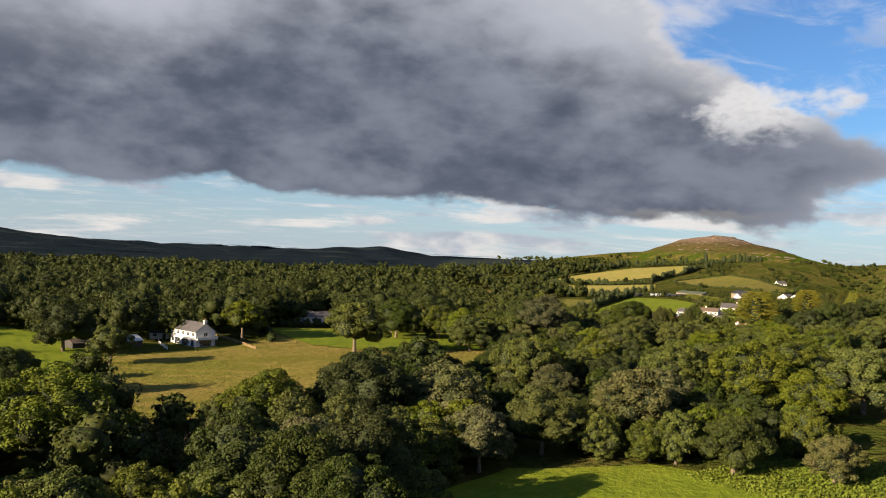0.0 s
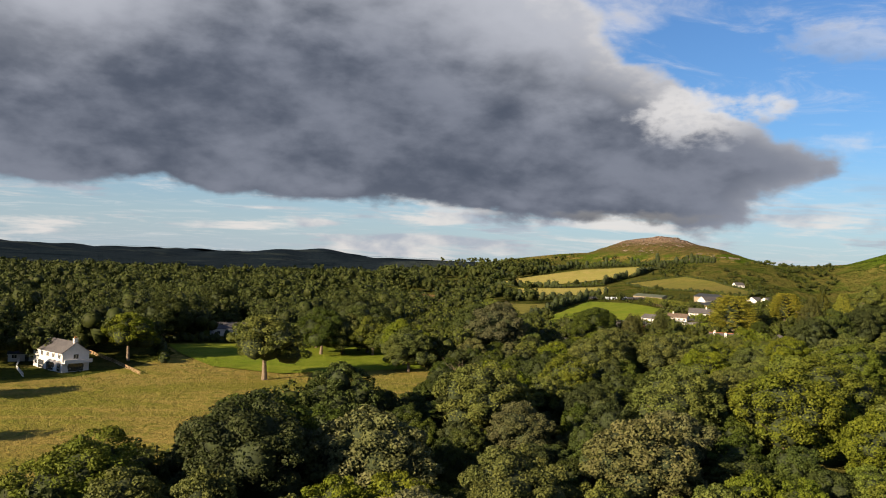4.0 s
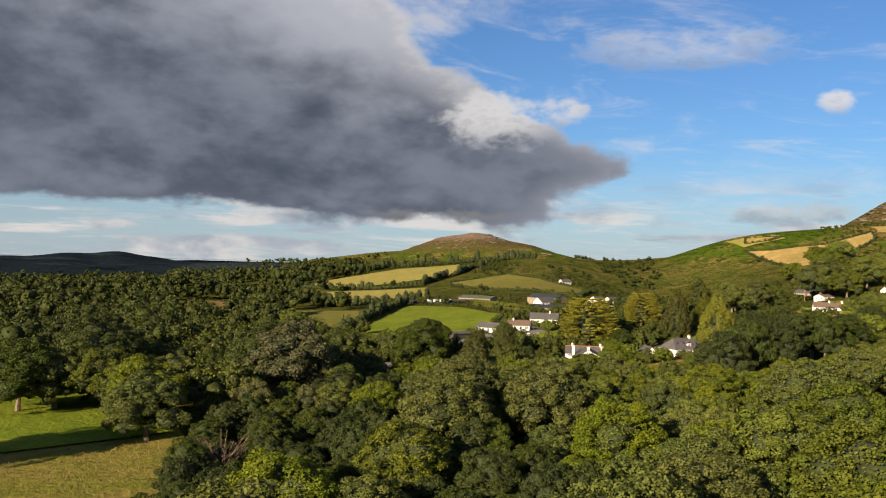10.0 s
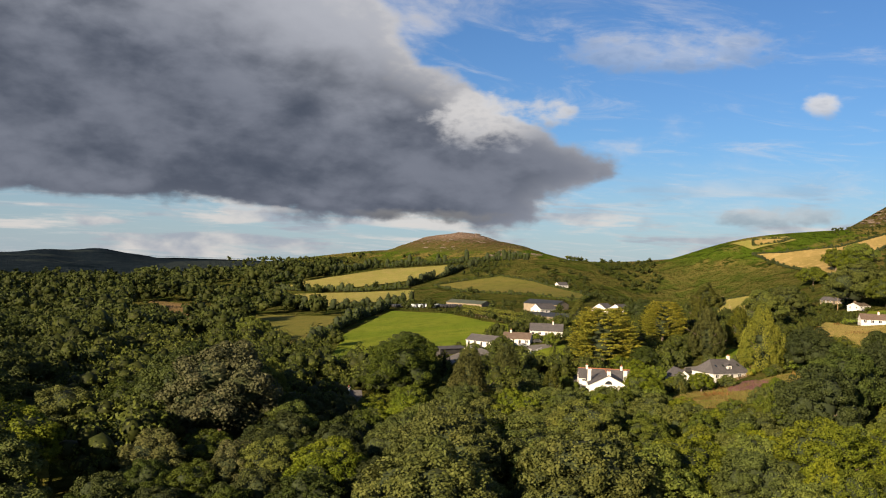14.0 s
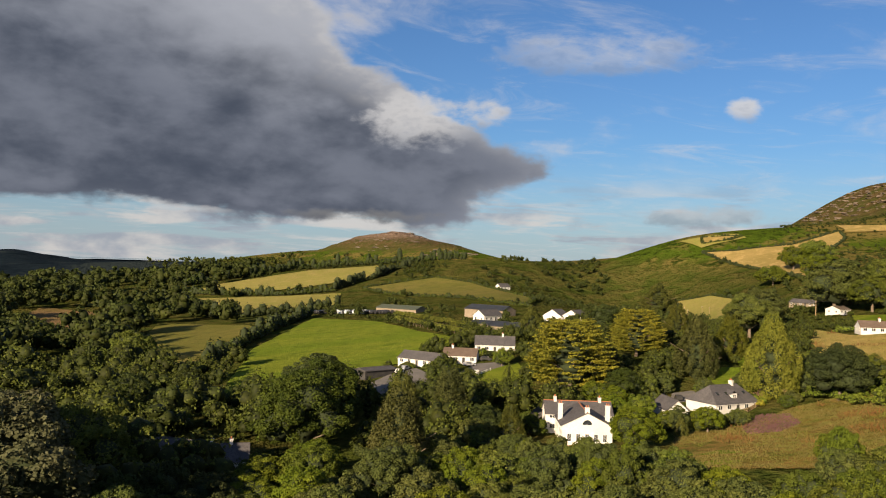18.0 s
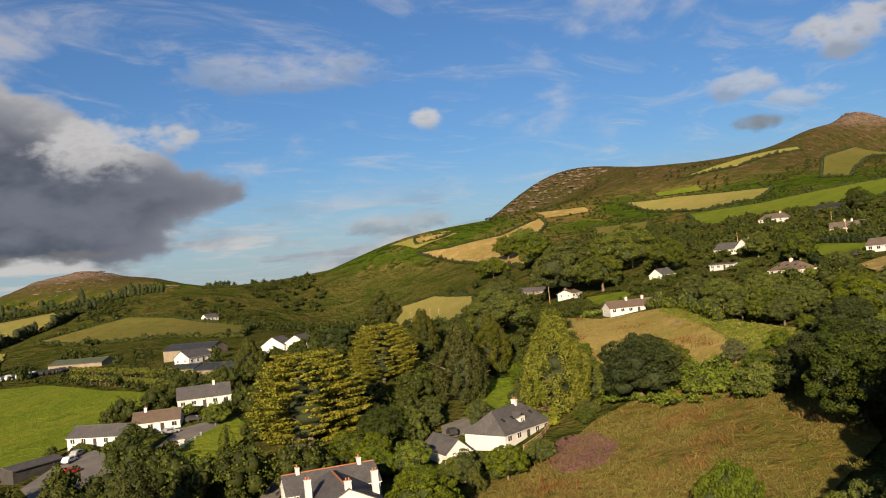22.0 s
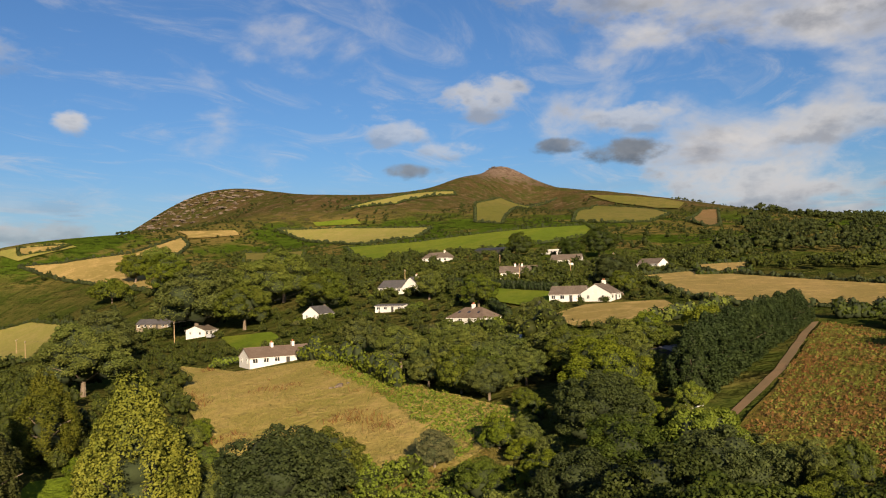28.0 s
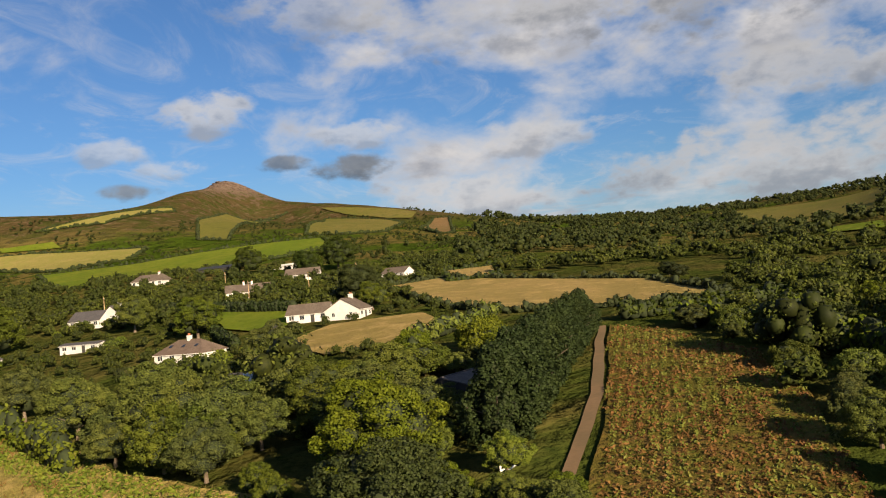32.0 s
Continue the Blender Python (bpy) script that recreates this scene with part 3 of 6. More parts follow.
FIELDS = {
    "meadow": ("meadow", ((-102, 250), (-92, 259), (-76, 272), (-66, 290), (-62, 318), (-76, 341), (-38, 354), (2, 360), (14, 320), (18, 285), (17, 237), (-14, 205), (-50, 148), (-64, 158), (-82, 196), (-102, 238))),
    "green_meadow": ("green", ((-60, 316), (-70, 338), (-38, 350), (0, 356), (12, 320), (16, 294), (-8, 286), (-24, 281), (-45, 292))),
    "lawn_left": ("green", ((-190, 330), (-147, 298), (-122, 289), (-104, 248), (-103, 237), (-84, 196), (-66, 158), (-60, 148), (-96, 148), (-150, 215))),
    "foreground_field": ("green", ((-8, 96), (-1, 127), (13, 142), (38, 144), (48, 137), (55, 126), (60, 96))),
    "upper_field": ("pale", ((108, 808), (129, 828), (201, 856), (250, 838), (232, 777), (146, 774))),
    "stubble_field": ("pale", ((100, 778), (135, 760), (191, 731), (169, 666), (118, 662), (103, 737))),
    "strip_field": ("olive", ((29, 787), (70, 815), (97, 786), (102, 759), (63, 758))),
    "ridge_field": ("olive", ((209, 743), (238, 745), (261, 745), (274, 712), (279, 635), (234, 562), (233, 637), (213, 698))),
    "green_field": ("green", ((79, 403), (75, 417), (97, 503), (141, 598), (156, 552), (156, 500), (158, 462), (145, 453), (128, 436), (121, 434), (112, 428), (95, 412))),
    "lower_field": ("olive", ((76, 650), (86, 637), (112, 590), (93, 504), (80, 449), (62, 470), (64, 560))),
    "brown_field": ("brown", ((-1, 647), (17, 777), (54, 730), (50, 595), (20, 629))),
    "valley_field": ("pale", ((380, 640), (385, 613), (362, 558), (326, 524), (308, 540), (342, 604))),
    "hill_meadow": ("gold", ((441, 690), (455, 673), (492, 659), (547, 668), (534, 651), (479, 622), (453, 593), (389, 542), (413, 586), (430, 626), (438, 666))),
    "hill_strip": ("pale", ((450, 727), (484, 703), (482, 689), (446, 697))),
    "pasture_pale": ("pale", ((604, 632), (620, 592), (621, 520), (582, 512), (558, 539), (586, 602))),
    "pasture_green": ("green", ((544, 543), (552, 498), (597, 458), (644, 420), (581, 399), (521, 409), (482, 436), (438, 473))),
    "pasture_small": ("olive", ((531, 607), (537, 566), (445, 510), (453, 548))),
    "slope_pale": ("pale", ((665, 615), (709, 596), (789, 574), (778, 566), (692, 582))),
    "slope_olive": ("olive", ((647, 499), (755, 540), (874, 560), (954, 524), (925, 543), (689, 491), (643, 478))),
    "slope_field": ("olive", ((669, 436), (739, 451), (894, 473), (838, 405), (809, 390), (697, 388), (673, 411))),
    "slope_brown": ("brown", ((733, 369), (844, 369), (850, 356), (693, 342), (683, 351))),
    "slope_upper": ("olive", ((947, 490), (907, 410), (883, 387), (847, 388), (850, 407), (897, 453))),
    "garden_plot": ("gold", ((286, 345), (301.5, 340), (305, 323), (288, 318), (272, 325), (270.5, 334))),
    "gold_field": ("gold", ((370, 341), (390, 327), (374, 307), (344, 275), (298, 268), (288, 280), (294, 307), (312, 320))),
    "gold_upper": ("gold", ((413, 328), (426, 311), (382, 309), (376, 323))),
    "lower_meadow": ("straw", ((259, 419), (248, 396), (256, 383), (255, 371), (228, 346), (213, 325), (204, 326), (196, 329), (193, 338), (202, 364), (221, 385))),
    "bracken_field": ("bracken", ((196, 303.2), (213.5, 299.9), (231, 297.1), (268.5, 292.3), (258, 285), (242, 280), (223, 281), (192, 287))),
    "crest_field": ("gold", ((462, 716), (482, 695), (469, 693), (452, 703))),
    "crest_strip": ("gold", ((560, 682), (587, 656), (577, 644), (548, 662))),
    "slope_small": ("green", ((629, 618), (645, 592), (632, 580), (621, 611))),
    "east_field": ("olive", ((981, 84), (862, -9), (520, 150), (785, 129))),
    "east_strip": ("green", ((494, 181), (468, 168), (425, 185), (450, 193))),
    "yard_lawn": ("green", ((129, 398), (136, 407), (150, 413), (147, 401), (127, 385))),
    "front_lawn": ("green", ((117, 350), (124, 346), (128, 341), (122, 333), (113, 340))),
    "shaded_lawn": ("green", ((124, 333), (134, 330), (141, 322), (134, 314), (124, 318))),
    "lawn_d": ("green", ((300, 441), (298, 423), (284, 410), (270, 411))),
    "heath_field": ("heath_grass", ((146, 344), (156, 338), (172, 342), (199, 337), (206, 330), (160, 296), (142, 296), (126, 316), (136, 332))),
    "lawn_c": ("green", ((171, 370), (188, 380), (192, 375), (180, 365), (171, 362))),
    "hedge_lawn": ("green", ((340, 379), (313, 364.5), (303, 355), (306.5, 349.5), (330, 356), (338, 367))),
}
FIELD_LABELS = {"meadow": "sunlit dry grass meadow with long evening shadows", "green": "bright green mown pasture grass", "pale": "pale straw-coloured hay field on the slope", "olive": "olive green grazing field on the slope", "gold": "golden dry grass field", "brown": "brown bare earth and stubble field", "straw": "straw-coloured rough meadow grass", "heath_grass": "rough olive and brown heath grass", "bracken": "rust-red and green bracken planted field"}
for _n, (_m, _p) in FIELDS.items():
    _far = min(math.hypot(a - 80, b - 280) for a, b in _p)
    tagged(drape(_n.rsplit("_", 1)[0] + "_field" if "field" not in _n else _n, _p, M[_m], 0.12 + 0.0012 * _far + (0.3 if _n == "green_meadow" else 0.0), 6.0 if _far < 260 else 14.0), FIELD_LABELS[_m], "field", kind="structure")

PAVED = {
    "yard": ((110, 412), (117, 420), (127, 434), (126, 413), (122, 401), (114, 391), (107, 390)),
    "drive": ((132, 410), (141, 419), (147, 417), (144, 406), (134, 404)),
    "road": ((112, 356), (125, 366), (138, 377), (150, 392), (153, 391), (140, 375), (127, 364), (114, 353)),
    "garden_drive": ((160, 364), (166, 370), (170, 369), (170, 365), (164, 363)),
}
for _n, _p in PAVED.items():
    tagged(drape(_n, _p, M["asphalt"], 0.2, 5.0), "grey worn asphalt surface between the gardens", "paving", kind="structure")
tagged(drape("farm_track", ((269, 292.8), (268.7, 293.9), (250, 296.4), (231, 298.9), (210, 303.0), (209.6, 301.9), (231, 297.6), (250, 295.2)), M["earth"], 0.16, 3.0), "bare earth track beside the conifer hedge", "track", kind="structure")

# ---- trees ----


def leaf_quads(rng, centres, out, size, loose=0.5):
    """Small folded leaf clumps at the given places, facing outwards and up."""
    n = len(centres)
    nor = out + rng.normal(0, loose, (n, 3)) + (0, 0, 0.2)
    nor /= np.linalg.norm(nor, axis=1)[:, None]
    side = np.cross(nor, rng.normal(0, 1, (n, 3)))
    side /= np.linalg.norm(side, axis=1)[:, None] + 1e-9
    other = np.cross(nor, side)
    s = size * rng.uniform(0.55, 1.4, (n, 1))
    fold = nor * s * 0.3
    v = np.stack([centres - side * s - fold, centres - other * s * 0.6, centres + side * s - fold, centres + other * s * 0.75], 1).reshape(-1, 3)
    f = np.arange(4 * n).reshape(n, 4)
    return v, f


def ball(rng, lumps=0.15, cells=(7, 5)):
    """A rough closed lump of unit size."""
    w, h = cells
    th = np.linspace(0, math.pi, h + 1)[1:-1]
    ph = np.arange(w) * 2 * math.pi / w
    ring = np.stack([np.outer(np.sin(th), np.cos(ph)), np.outer(np.sin(th), np.sin(ph)), np.outer(np.cos(th), np.ones(w))], -1).reshape(-1, 3)
    v = np.vstack([[0, 0, 1], ring, [0, 0, -1]])
    v = v * (1 + rng.normal(0, lumps, (len(v), 1)))
    f = []
    m = len(v) - 1
    for j in range(w):
        k = (j + 1) % w
        f.append((0, 1 + j, 1 + k))
        for i in range(h - 2):
            a, b = 1 + i * w, 1 + (i + 1) * w
            f += [(a + j, b + j, b + k), (a + j, b + k, a + k)]
        f.append((m, 1 + (h - 2) * w + k, 1 + (h - 2) * w + j))
    return v, np.array(f)


def crown_arrays(rng, tall, wide, low, leaves, size, form="broad", lobes=8, sprigs=10, cells=(7, 5)):
    """Points and faces of a crown: inner lumps, coloured dark as shade, and clumps of leaves over them, with gaps
    between. low: where it starts.
    """
    V, Fc, count = [], [], 0

    def put(v, f):
        nonlocal count
        V.append(v)
        Fc.extend((np.asarray(f) + count).tolist())
        count += len(v)

    deep = tall - low
    cores, clumps = [], []  # centre, radii; centre, radii, outward direction
    if form == "broad":
        for i in range(lobes):
            up = (i + 0.5) / lobes
            a = i * 2.4 + rng.uniform(-0.5, 0.5)
            r = wide * 0.58 * math.sin(math.pi * (0.28 + 0.66 * up)) * rng.uniform(0.75, 1.15)
            rb = wide * rng.uniform(0.36, 0.54)
            rc = min(deep * rng.uniform(0.2, 0.27), rb * 1.25)
            cores.append((np.array((r * math.cos(a), r * math.sin(a), low + rc + (deep - 2 * rc) * (0.04 + 0.94 * up ** 0.85))), np.array((rb, rb, rc))))
        cores.append((np.array((0, 0, low + deep * 0.45)), np.array((wide * 0.6, wide * 0.6, deep * 0.40))))
        for i, (c, r) in enumerate(cores[:-1]):
            d = rng.normal(0, 1, (sprigs * 3, 3))
            d[:, 2] = np.abs(d[:, 2]) * 1.1 - 0.35
            d /= np.linalg.norm(d, axis=1)[:, None]
            made = 0
            for q in d:
                p = c + q * r * rng.uniform(0.86, 1.06)
                buried = any((((p - c2) / r2) ** 2).sum() < 0.72 for j, (c2, r2) in enumerate(cores[:-1]) if j != i)
                if not buried and made < sprigs:
                    made += 1
                    w = wide * rng.uniform(0.10, 0.2)
                    clumps.append((p, np.array((w, w, w * rng.uniform(0.6, 0.95))), q))
    elif form == "tiers":
        for i in range(6):
            up = (i + 0.5) / 6
            r = wide * (0.30 + 0.3 * math.sin(math.pi * (0.25 + 0.7 * up)))
            cores.append((np.array((0, 0, low + deep * (0.1 + 0.74 * up))), np.array((r, r, deep * 0.14))))
        for i in range(420):
            up = (i % 15 + rng.uniform(0.2, 0.8)) / 15
            a = i * 2.4 + rng.uniform(-0.3, 0.3)
            r = wide * (0.30 + 0.62 * math.sin(math.pi * (0.26 + 0.7 * up)) ** 0.9) * rng.uniform(0.8, 1.1)
            q = np.array((math.cos(a), math.sin(a), 0.28))
            clumps.append((np.array((r * math.cos(a), r * math.sin(a), low + deep * (0.06 + 0.88 * up) + 0.08 * r)), np.array((wide * rng.uniform(0.14, 0.24), wide * rng.uniform(0.09, 0.14), deep * rng.uniform(0.012, 0.02))), q))
    else:
        def profile(u):
            if form == "cone":
                return wide * (0.16 + 0.84 * (1 - u) ** 0.85) * min(1.0, 0.55 + u * 4)
            return wide * (0.62 + 0.42 * math.sin(math.pi * min(1.0, u * 1.15 + 0.1))) * (1 - 0.82 * u ** 3.2)
        k = 7
        for i in range(k):
            up = (i + 0.5) / k
            r = profile(up) * 0.74
            cores.append((np.array((0, 0, low + deep * up * 0.97)), np.array((r, r, deep * 0.62 / k * 1.7))))
        for i in range(lobes * sprigs):
            up = (i + rng.random()) / (lobes * sprigs)
            up = 1 - (1 - up) ** 0.8
            a = i * 2.4 + rng.uniform(-0.3, 0.3)
            r = profile(up) * rng.uniform(0.8, 1.02)
            w = wide * rng.uniform(0.13, 0.22)
            q = np.array((math.cos(a), math.sin(a), 0.3))
            clumps.append((np.array((r * math.cos(a), r * math.sin(a), low + deep * (0.03 + 0.93 * up))), np.array((w, w, w * rng.uniform(1.2, 2.1))), q / np.linalg.norm(q)))
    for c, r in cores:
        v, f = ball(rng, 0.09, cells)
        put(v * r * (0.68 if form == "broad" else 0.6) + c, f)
    if form == "broad":
        for c, r in cores[:-1]:
            q = np.array((c[0] / wide, c[1] / wide, 0.45))
            clumps.append((c, r * 0.84, q / np.linalg.norm(q)))
    area = np.array([(r[0] * r[0] + r[0] * r[2]) * (0.4 if r[0] > 0.3 * wide and form == "broad" else 1.0) for _, r, _ in clumps])
    share = np.maximum(3, leaves * area / area.sum()).astype(int)
    for (c, r, out), n in zip(clumps, share):
        d = rng.normal(0, 1, (n, 3))
        back = d @ out
        d = np.where((back < -0.35 * np.linalg.norm(d, axis=1))[:, None], d - 2 * back[:, None] * out, d)
        d /= np.linalg.norm(d, axis=1)[:, None]
        p = d * r * (0.72 + 0.36 * rng.random((n, 1)) ** 0.7)
        if form == "tiers":
            flat = np.array((out[0], out[1], 0.0))
            cross = np.array((-out[1], out[0], 0.0))
            p = p[:, :1] * (flat + (0, 0, 0.22)) + p[:, 1:2] * cross + p[:, 2:] * np.array((0, 0, 1.0))
            d = d * (0.3, 0.3, 1.0) + (0, 0, 0.35)
        put(*leaf_quads(rng, p + c, d, size))
    return np.vstack(V), Fc


def trunk_bm(rng, tall, base, limbs=4):
    bm = bmesh.new()

    def tube(a, b, r0, r1, sides=7):
        a, b = Vector(a), Vector(b)
        q = (b - a).to_track_quat("Z", "Y")
        rings = [[bm.verts.new(p + q @ Vector((r * math.cos(2 * math.pi * i / sides), r * math.sin(2 * math.pi * i / sides), 0))) for i in range(sides)] for p, r in ((a, r0), (b, r1))]
        for i in range(sides):
            bm.faces.new((rings[0][i], rings[0][(i + 1) % sides], rings[1][(i + 1) % sides], rings[1][i]))

    bend = (rng.normal(0, 0.2), rng.normal(0, 0.2), tall * 0.5)
    tube((0, 0, -0.6), (bend[0] * 0.5, bend[1] * 0.5, tall * 0.25), base * 1.25, base * 0.85)
    tube((bend[0] * 0.5, bend[1] * 0.5, tall * 0.25), bend, base * 0.85, base * 0.6)
    tube(bend, (bend[0], bend[1], tall), base * 0.6, base * 0.15, 5)
    for i in range(limbs):
        a = i * 2.4 + rng.uniform(-0.3, 0.3)
        z0 = tall * rng.uniform(0.25, 0.5)
        l = tall * rng.uniform(0.3, 0.5)
        tube((bend[0] * 0.6, bend[1] * 0.6, z0), (math.cos(a) * l, math.sin(a) * l, z0 + l * rng.uniform(0.5, 0.9)), base * 0.4, base * 0.12, 5)
    return bm


def make_tree(name, seed, tall, wide, low, leaves, size, mat, form, label):
    rng = np.random.default_rng(seed)
    root = tagged(new(name), label, "tree")
    part("trunk", trunk_bm(rng, tall * 0.72, 0.028 * tall), M["bark"], root)
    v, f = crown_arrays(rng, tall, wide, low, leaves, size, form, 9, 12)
    ob = new("crown", mesh_of("crown", v, f, mat, smooth=True, core=M["core_shade"]))
    ob.parent = root
    return root


GARDENS = (((349, 390), (332, 352), (304, 343), (282, 348), (300, 363), (327, 378)), ((114, 300), (122, 292), (158, 290), (164, 310), (150, 340), (118, 346)), ((270, 291), (269, 297), (231, 304), (206, 309), (204, 300), (231, 296)))
BLOCKED = [p for _, p in FIELDS.values()] + list(PAVED.values()) + list(GARDENS)
CLEARINGS = [(-84, 270, 15), (-98, 262, 12), (112, 420, 10), (126, 434, 8), (101, 409, 8)]


def free(x, y):
    """Where a self-sown tree may stand: off the fields and clear of houses, lanes and the trees already placed."""
    ok = np.ones(np.shape(x), bool)
    for poly in BLOCKED:
        ok &= ~inside(poly, x, y)
    for cx, cy, r in CLEARINGS:
        ok &= np.hypot(x - cx, y - cy) > r
    return ok


def scatter(rng, x0, x1, y0, y1, gap):
    """Jittered places on a grid."""
    gx, gy = np.meshgrid(np.arange(x0, x1, gap), np.arange(y0, y1, gap))
    x = gx.ravel() + rng.uniform(-0.45, 0.45, gx.size) * gap
    y = gy.ravel() + rng.uniform(-0.45, 0.45, gx.size) * gap
    return x, y


def wood(name, x, y, rng, tall, leaves, size, mat, label, lobes=5, sizes_at=None, cones=1, sprigs=4, girth=0.54):
    """Many trees too far or too dense to count, joined in one mesh."""
    kinds = []
    for k in range(10):
        t = tall * rng.uniform(0.75, 1.2)
        kinds.append(crown_arrays(rng, t, t * girth * rng.uniform(0.85, 1.15) * (1.0 if k < 10 - cones else 0.6), t * 0.03, leaves, size, "broad" if k < 10 - cones else "cone", lobes, sprigs, (5, 4)))
    V, Fc, c = [], [], 0
    z = height(x, y)
    for i in range(len(x)):
        v, f = kinds[rng.integers(10)]
        a, s = rng.uniform(0, 6.28), rng.uniform(0.55, 1.3) * (1.0 if sizes_at is None else sizes_at[i])
        ca, sa = math.cos(a) * s, math.sin(a) * s
        V.append(np.stack([v[:, 0] * ca - v[:, 1] * sa + x[i], v[:, 0] * sa + v[:, 1] * ca + y[i], v[:, 2] * s + z[i]], 1))
        Fc.append((f, c))
        c += len(v)
    V = np.vstack(V)
    me = bpy.data.meshes.new(name)
    sizes = {id(f): np.array([len(q) for q in f]) for f, _ in [(k[1], 0) for k in kinds]}
    flat = {id(k[1]): np.concatenate([np.asarray(q) for q in k[1]]) for k in kinds}
    idx = np.concatenate([flat[id(f)] + o for f, o in Fc])
    cnt = np.concatenate([sizes[id(f)] for f, _ in Fc])
    me.vertices.add(len(V))
    me.vertices.foreach_set("co", V.astype(np.float32).ravel())
    me.loops.add(len(idx))
    me.loops.foreach_set("vertex_index", idx.astype(np.int32))
    me.polygons.add(len(cnt))
    me.polygons.foreach_set("loop_start", np.concatenate([[0], np.cumsum(cnt)[:-1]]).astype(np.int32))
    me.polygons.foreach_set("use_smooth", np.ones(len(cnt), bool))
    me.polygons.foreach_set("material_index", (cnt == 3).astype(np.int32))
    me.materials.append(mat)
    me.materials.append(M["leaf_inner_shade"])
    me.update(calc_edges=True)
    return tagged(new(name, me), label, "woodland", kind="stuff")


# ---- houses and barns ----


def box(bm, x0, x1, y0, y1, z0, z1):
    v = [bm.verts.new((x, y, z)) for z in (z0, z1) for y in (y0, y1) for x in (x0, x1)]
    for f in ((0, 2, 3, 1), (4, 5, 7, 6), (0, 1, 5, 4), (2, 6, 7, 3), (0, 4, 6, 2), (1, 3, 7, 5)):
        bm.faces.new([v[i] for i in f])
    return v


def boxed(name, dims, mat, parent, label="", bevel=0.0):
    bm = bmesh.new()
    box(bm, *dims)
    if bevel:
        bmesh.ops.bevel(bm, geom=list(bm.edges), offset=bevel, segments=2, affect="EDGES")
    return part(name, bm, mat, parent, label)


def window(root, at, out, w, h, mat=None, name="window"):
    """A framed window on a wall; out is the wall's outward direction in the house's own axes."""
    ax = Vector((-out[1], out[0], 0))
    o = Vector((out[0], out[1], 0))
    fr = bmesh.new()
    pts = [(-w / 2, 0, w / 2, 0.09), (-w / 2, h - 0.09, w / 2, h), (-w / 2, 0.09, -w / 2 + 0.09, h - 0.09), (w / 2 - 0.09, 0.09, w / 2, h - 0.09)]
    if w > 0.9:
        pts.append((-0.035, 0.09, 0.035, h - 0.09))

    def slab(bm, a, b, c, d, d0, d1):
        v = [bm.verts.new(Vector(at) + ax * p + o * q + Vector((0, 0, r))) for q in (d0, d1) for p, r in ((a, b), (c, b), (c, d), (a, d))]
        for f in ((0, 1, 2, 3), (4, 7, 6, 5), (0, 4, 5, 1), (1, 5, 6, 2), (2, 6, 7, 3), (3, 7, 4, 0)):
            bm.faces.new([v[i] for i in f])

    for a, b, c, d in pts:
        slab(fr, a, b, c, d, 0.0, 0.06)
    bmesh.ops.recalc_face_normals(fr, faces=fr.faces)
    win = part(name, fr, mat or M["trim"], root)
    pane = bmesh.new()
    slab(pane, -w / 2 + 0.05, 0.05, w / 2 - 0.05, h - 0.05, 0.0, 0.025)
    bmesh.ops.recalc_face_normals(pane, faces=pane.faces)
    part("pane", pane, M["glass"], win)
    sill = bmesh.new()
    slab(sill, -w / 2 - 0.08, -0.07, w / 2 + 0.08, 0.0, 0.0, 0.11)
    bmesh.ops.recalc_face_normals(sill, faces=sill.faces)
    part("sill", sill, M["trim"], win)
    return win


def gable_body(length, width, eaves, ridge, hip=0.0):
    bm = bmesh.new()
    l, w = length / 2, width / 2
    low = [bm.verts.new(p) for p in ((-l, -w, -1.2), (l, -w, -1.2), (l, w, -1.2), (-l, w, -1.2))]
    top = [bm.verts.new(p) for p in ((-l, -w, eaves), (l, -w, eaves), (l, w, eaves), (-l, w, eaves))]
    if hip:
        bm.faces.new(top)
        ends = ((low[1], low[2], top[2], top[1]), (low[3], low[0], top[0], top[3]))
    else:
        a, b = bm.verts.new((-l, 0, ridge)), bm.verts.new((l, 0, ridge))
        ends = ((low[1], low[2], top[2], b, top[1]), (low[3], low[0], top[0], a, top[3]))
    for f in ((low[0], low[1], top[1], top[0]), (low[2], low[3], top[3], top[2]), *ends):
        bm.faces.new(f)
    bmesh.ops.recalc_face_normals(bm, faces=bm.faces)
    return bm


def roof_slab(length, width, eaves, ridge, hip, side, thick=0.16, over=0.35):
    """One slope of a roof, with its thickness and overhang."""
    l, w = length / 2 + over * 0.7, width / 2 + over
    drop = (ridge - eaves) / (width / 2) * over
    bm = bmesh.new()
    rows = ((-l, side * w, eaves - drop), (l, side * w, eaves - drop), (l - hip, 0, ridge), (-l + hip, 0, ridge))
    low = [bm.verts.new((x, y, z + 0.02)) for x, y, z in rows]
    top = [bm.verts.new((x, y, z + 0.02 + thick)) for x, y, z in rows]
    bm.faces.new(low)
    bm.faces.new(top[::-1])
    for i in range(4):
        j = (i + 1) % 4
        bm.faces.new((low[i], top[i], top[j], low[j]))
    bmesh.ops.recalc_face_normals(bm, faces=bm.faces)
    return bm


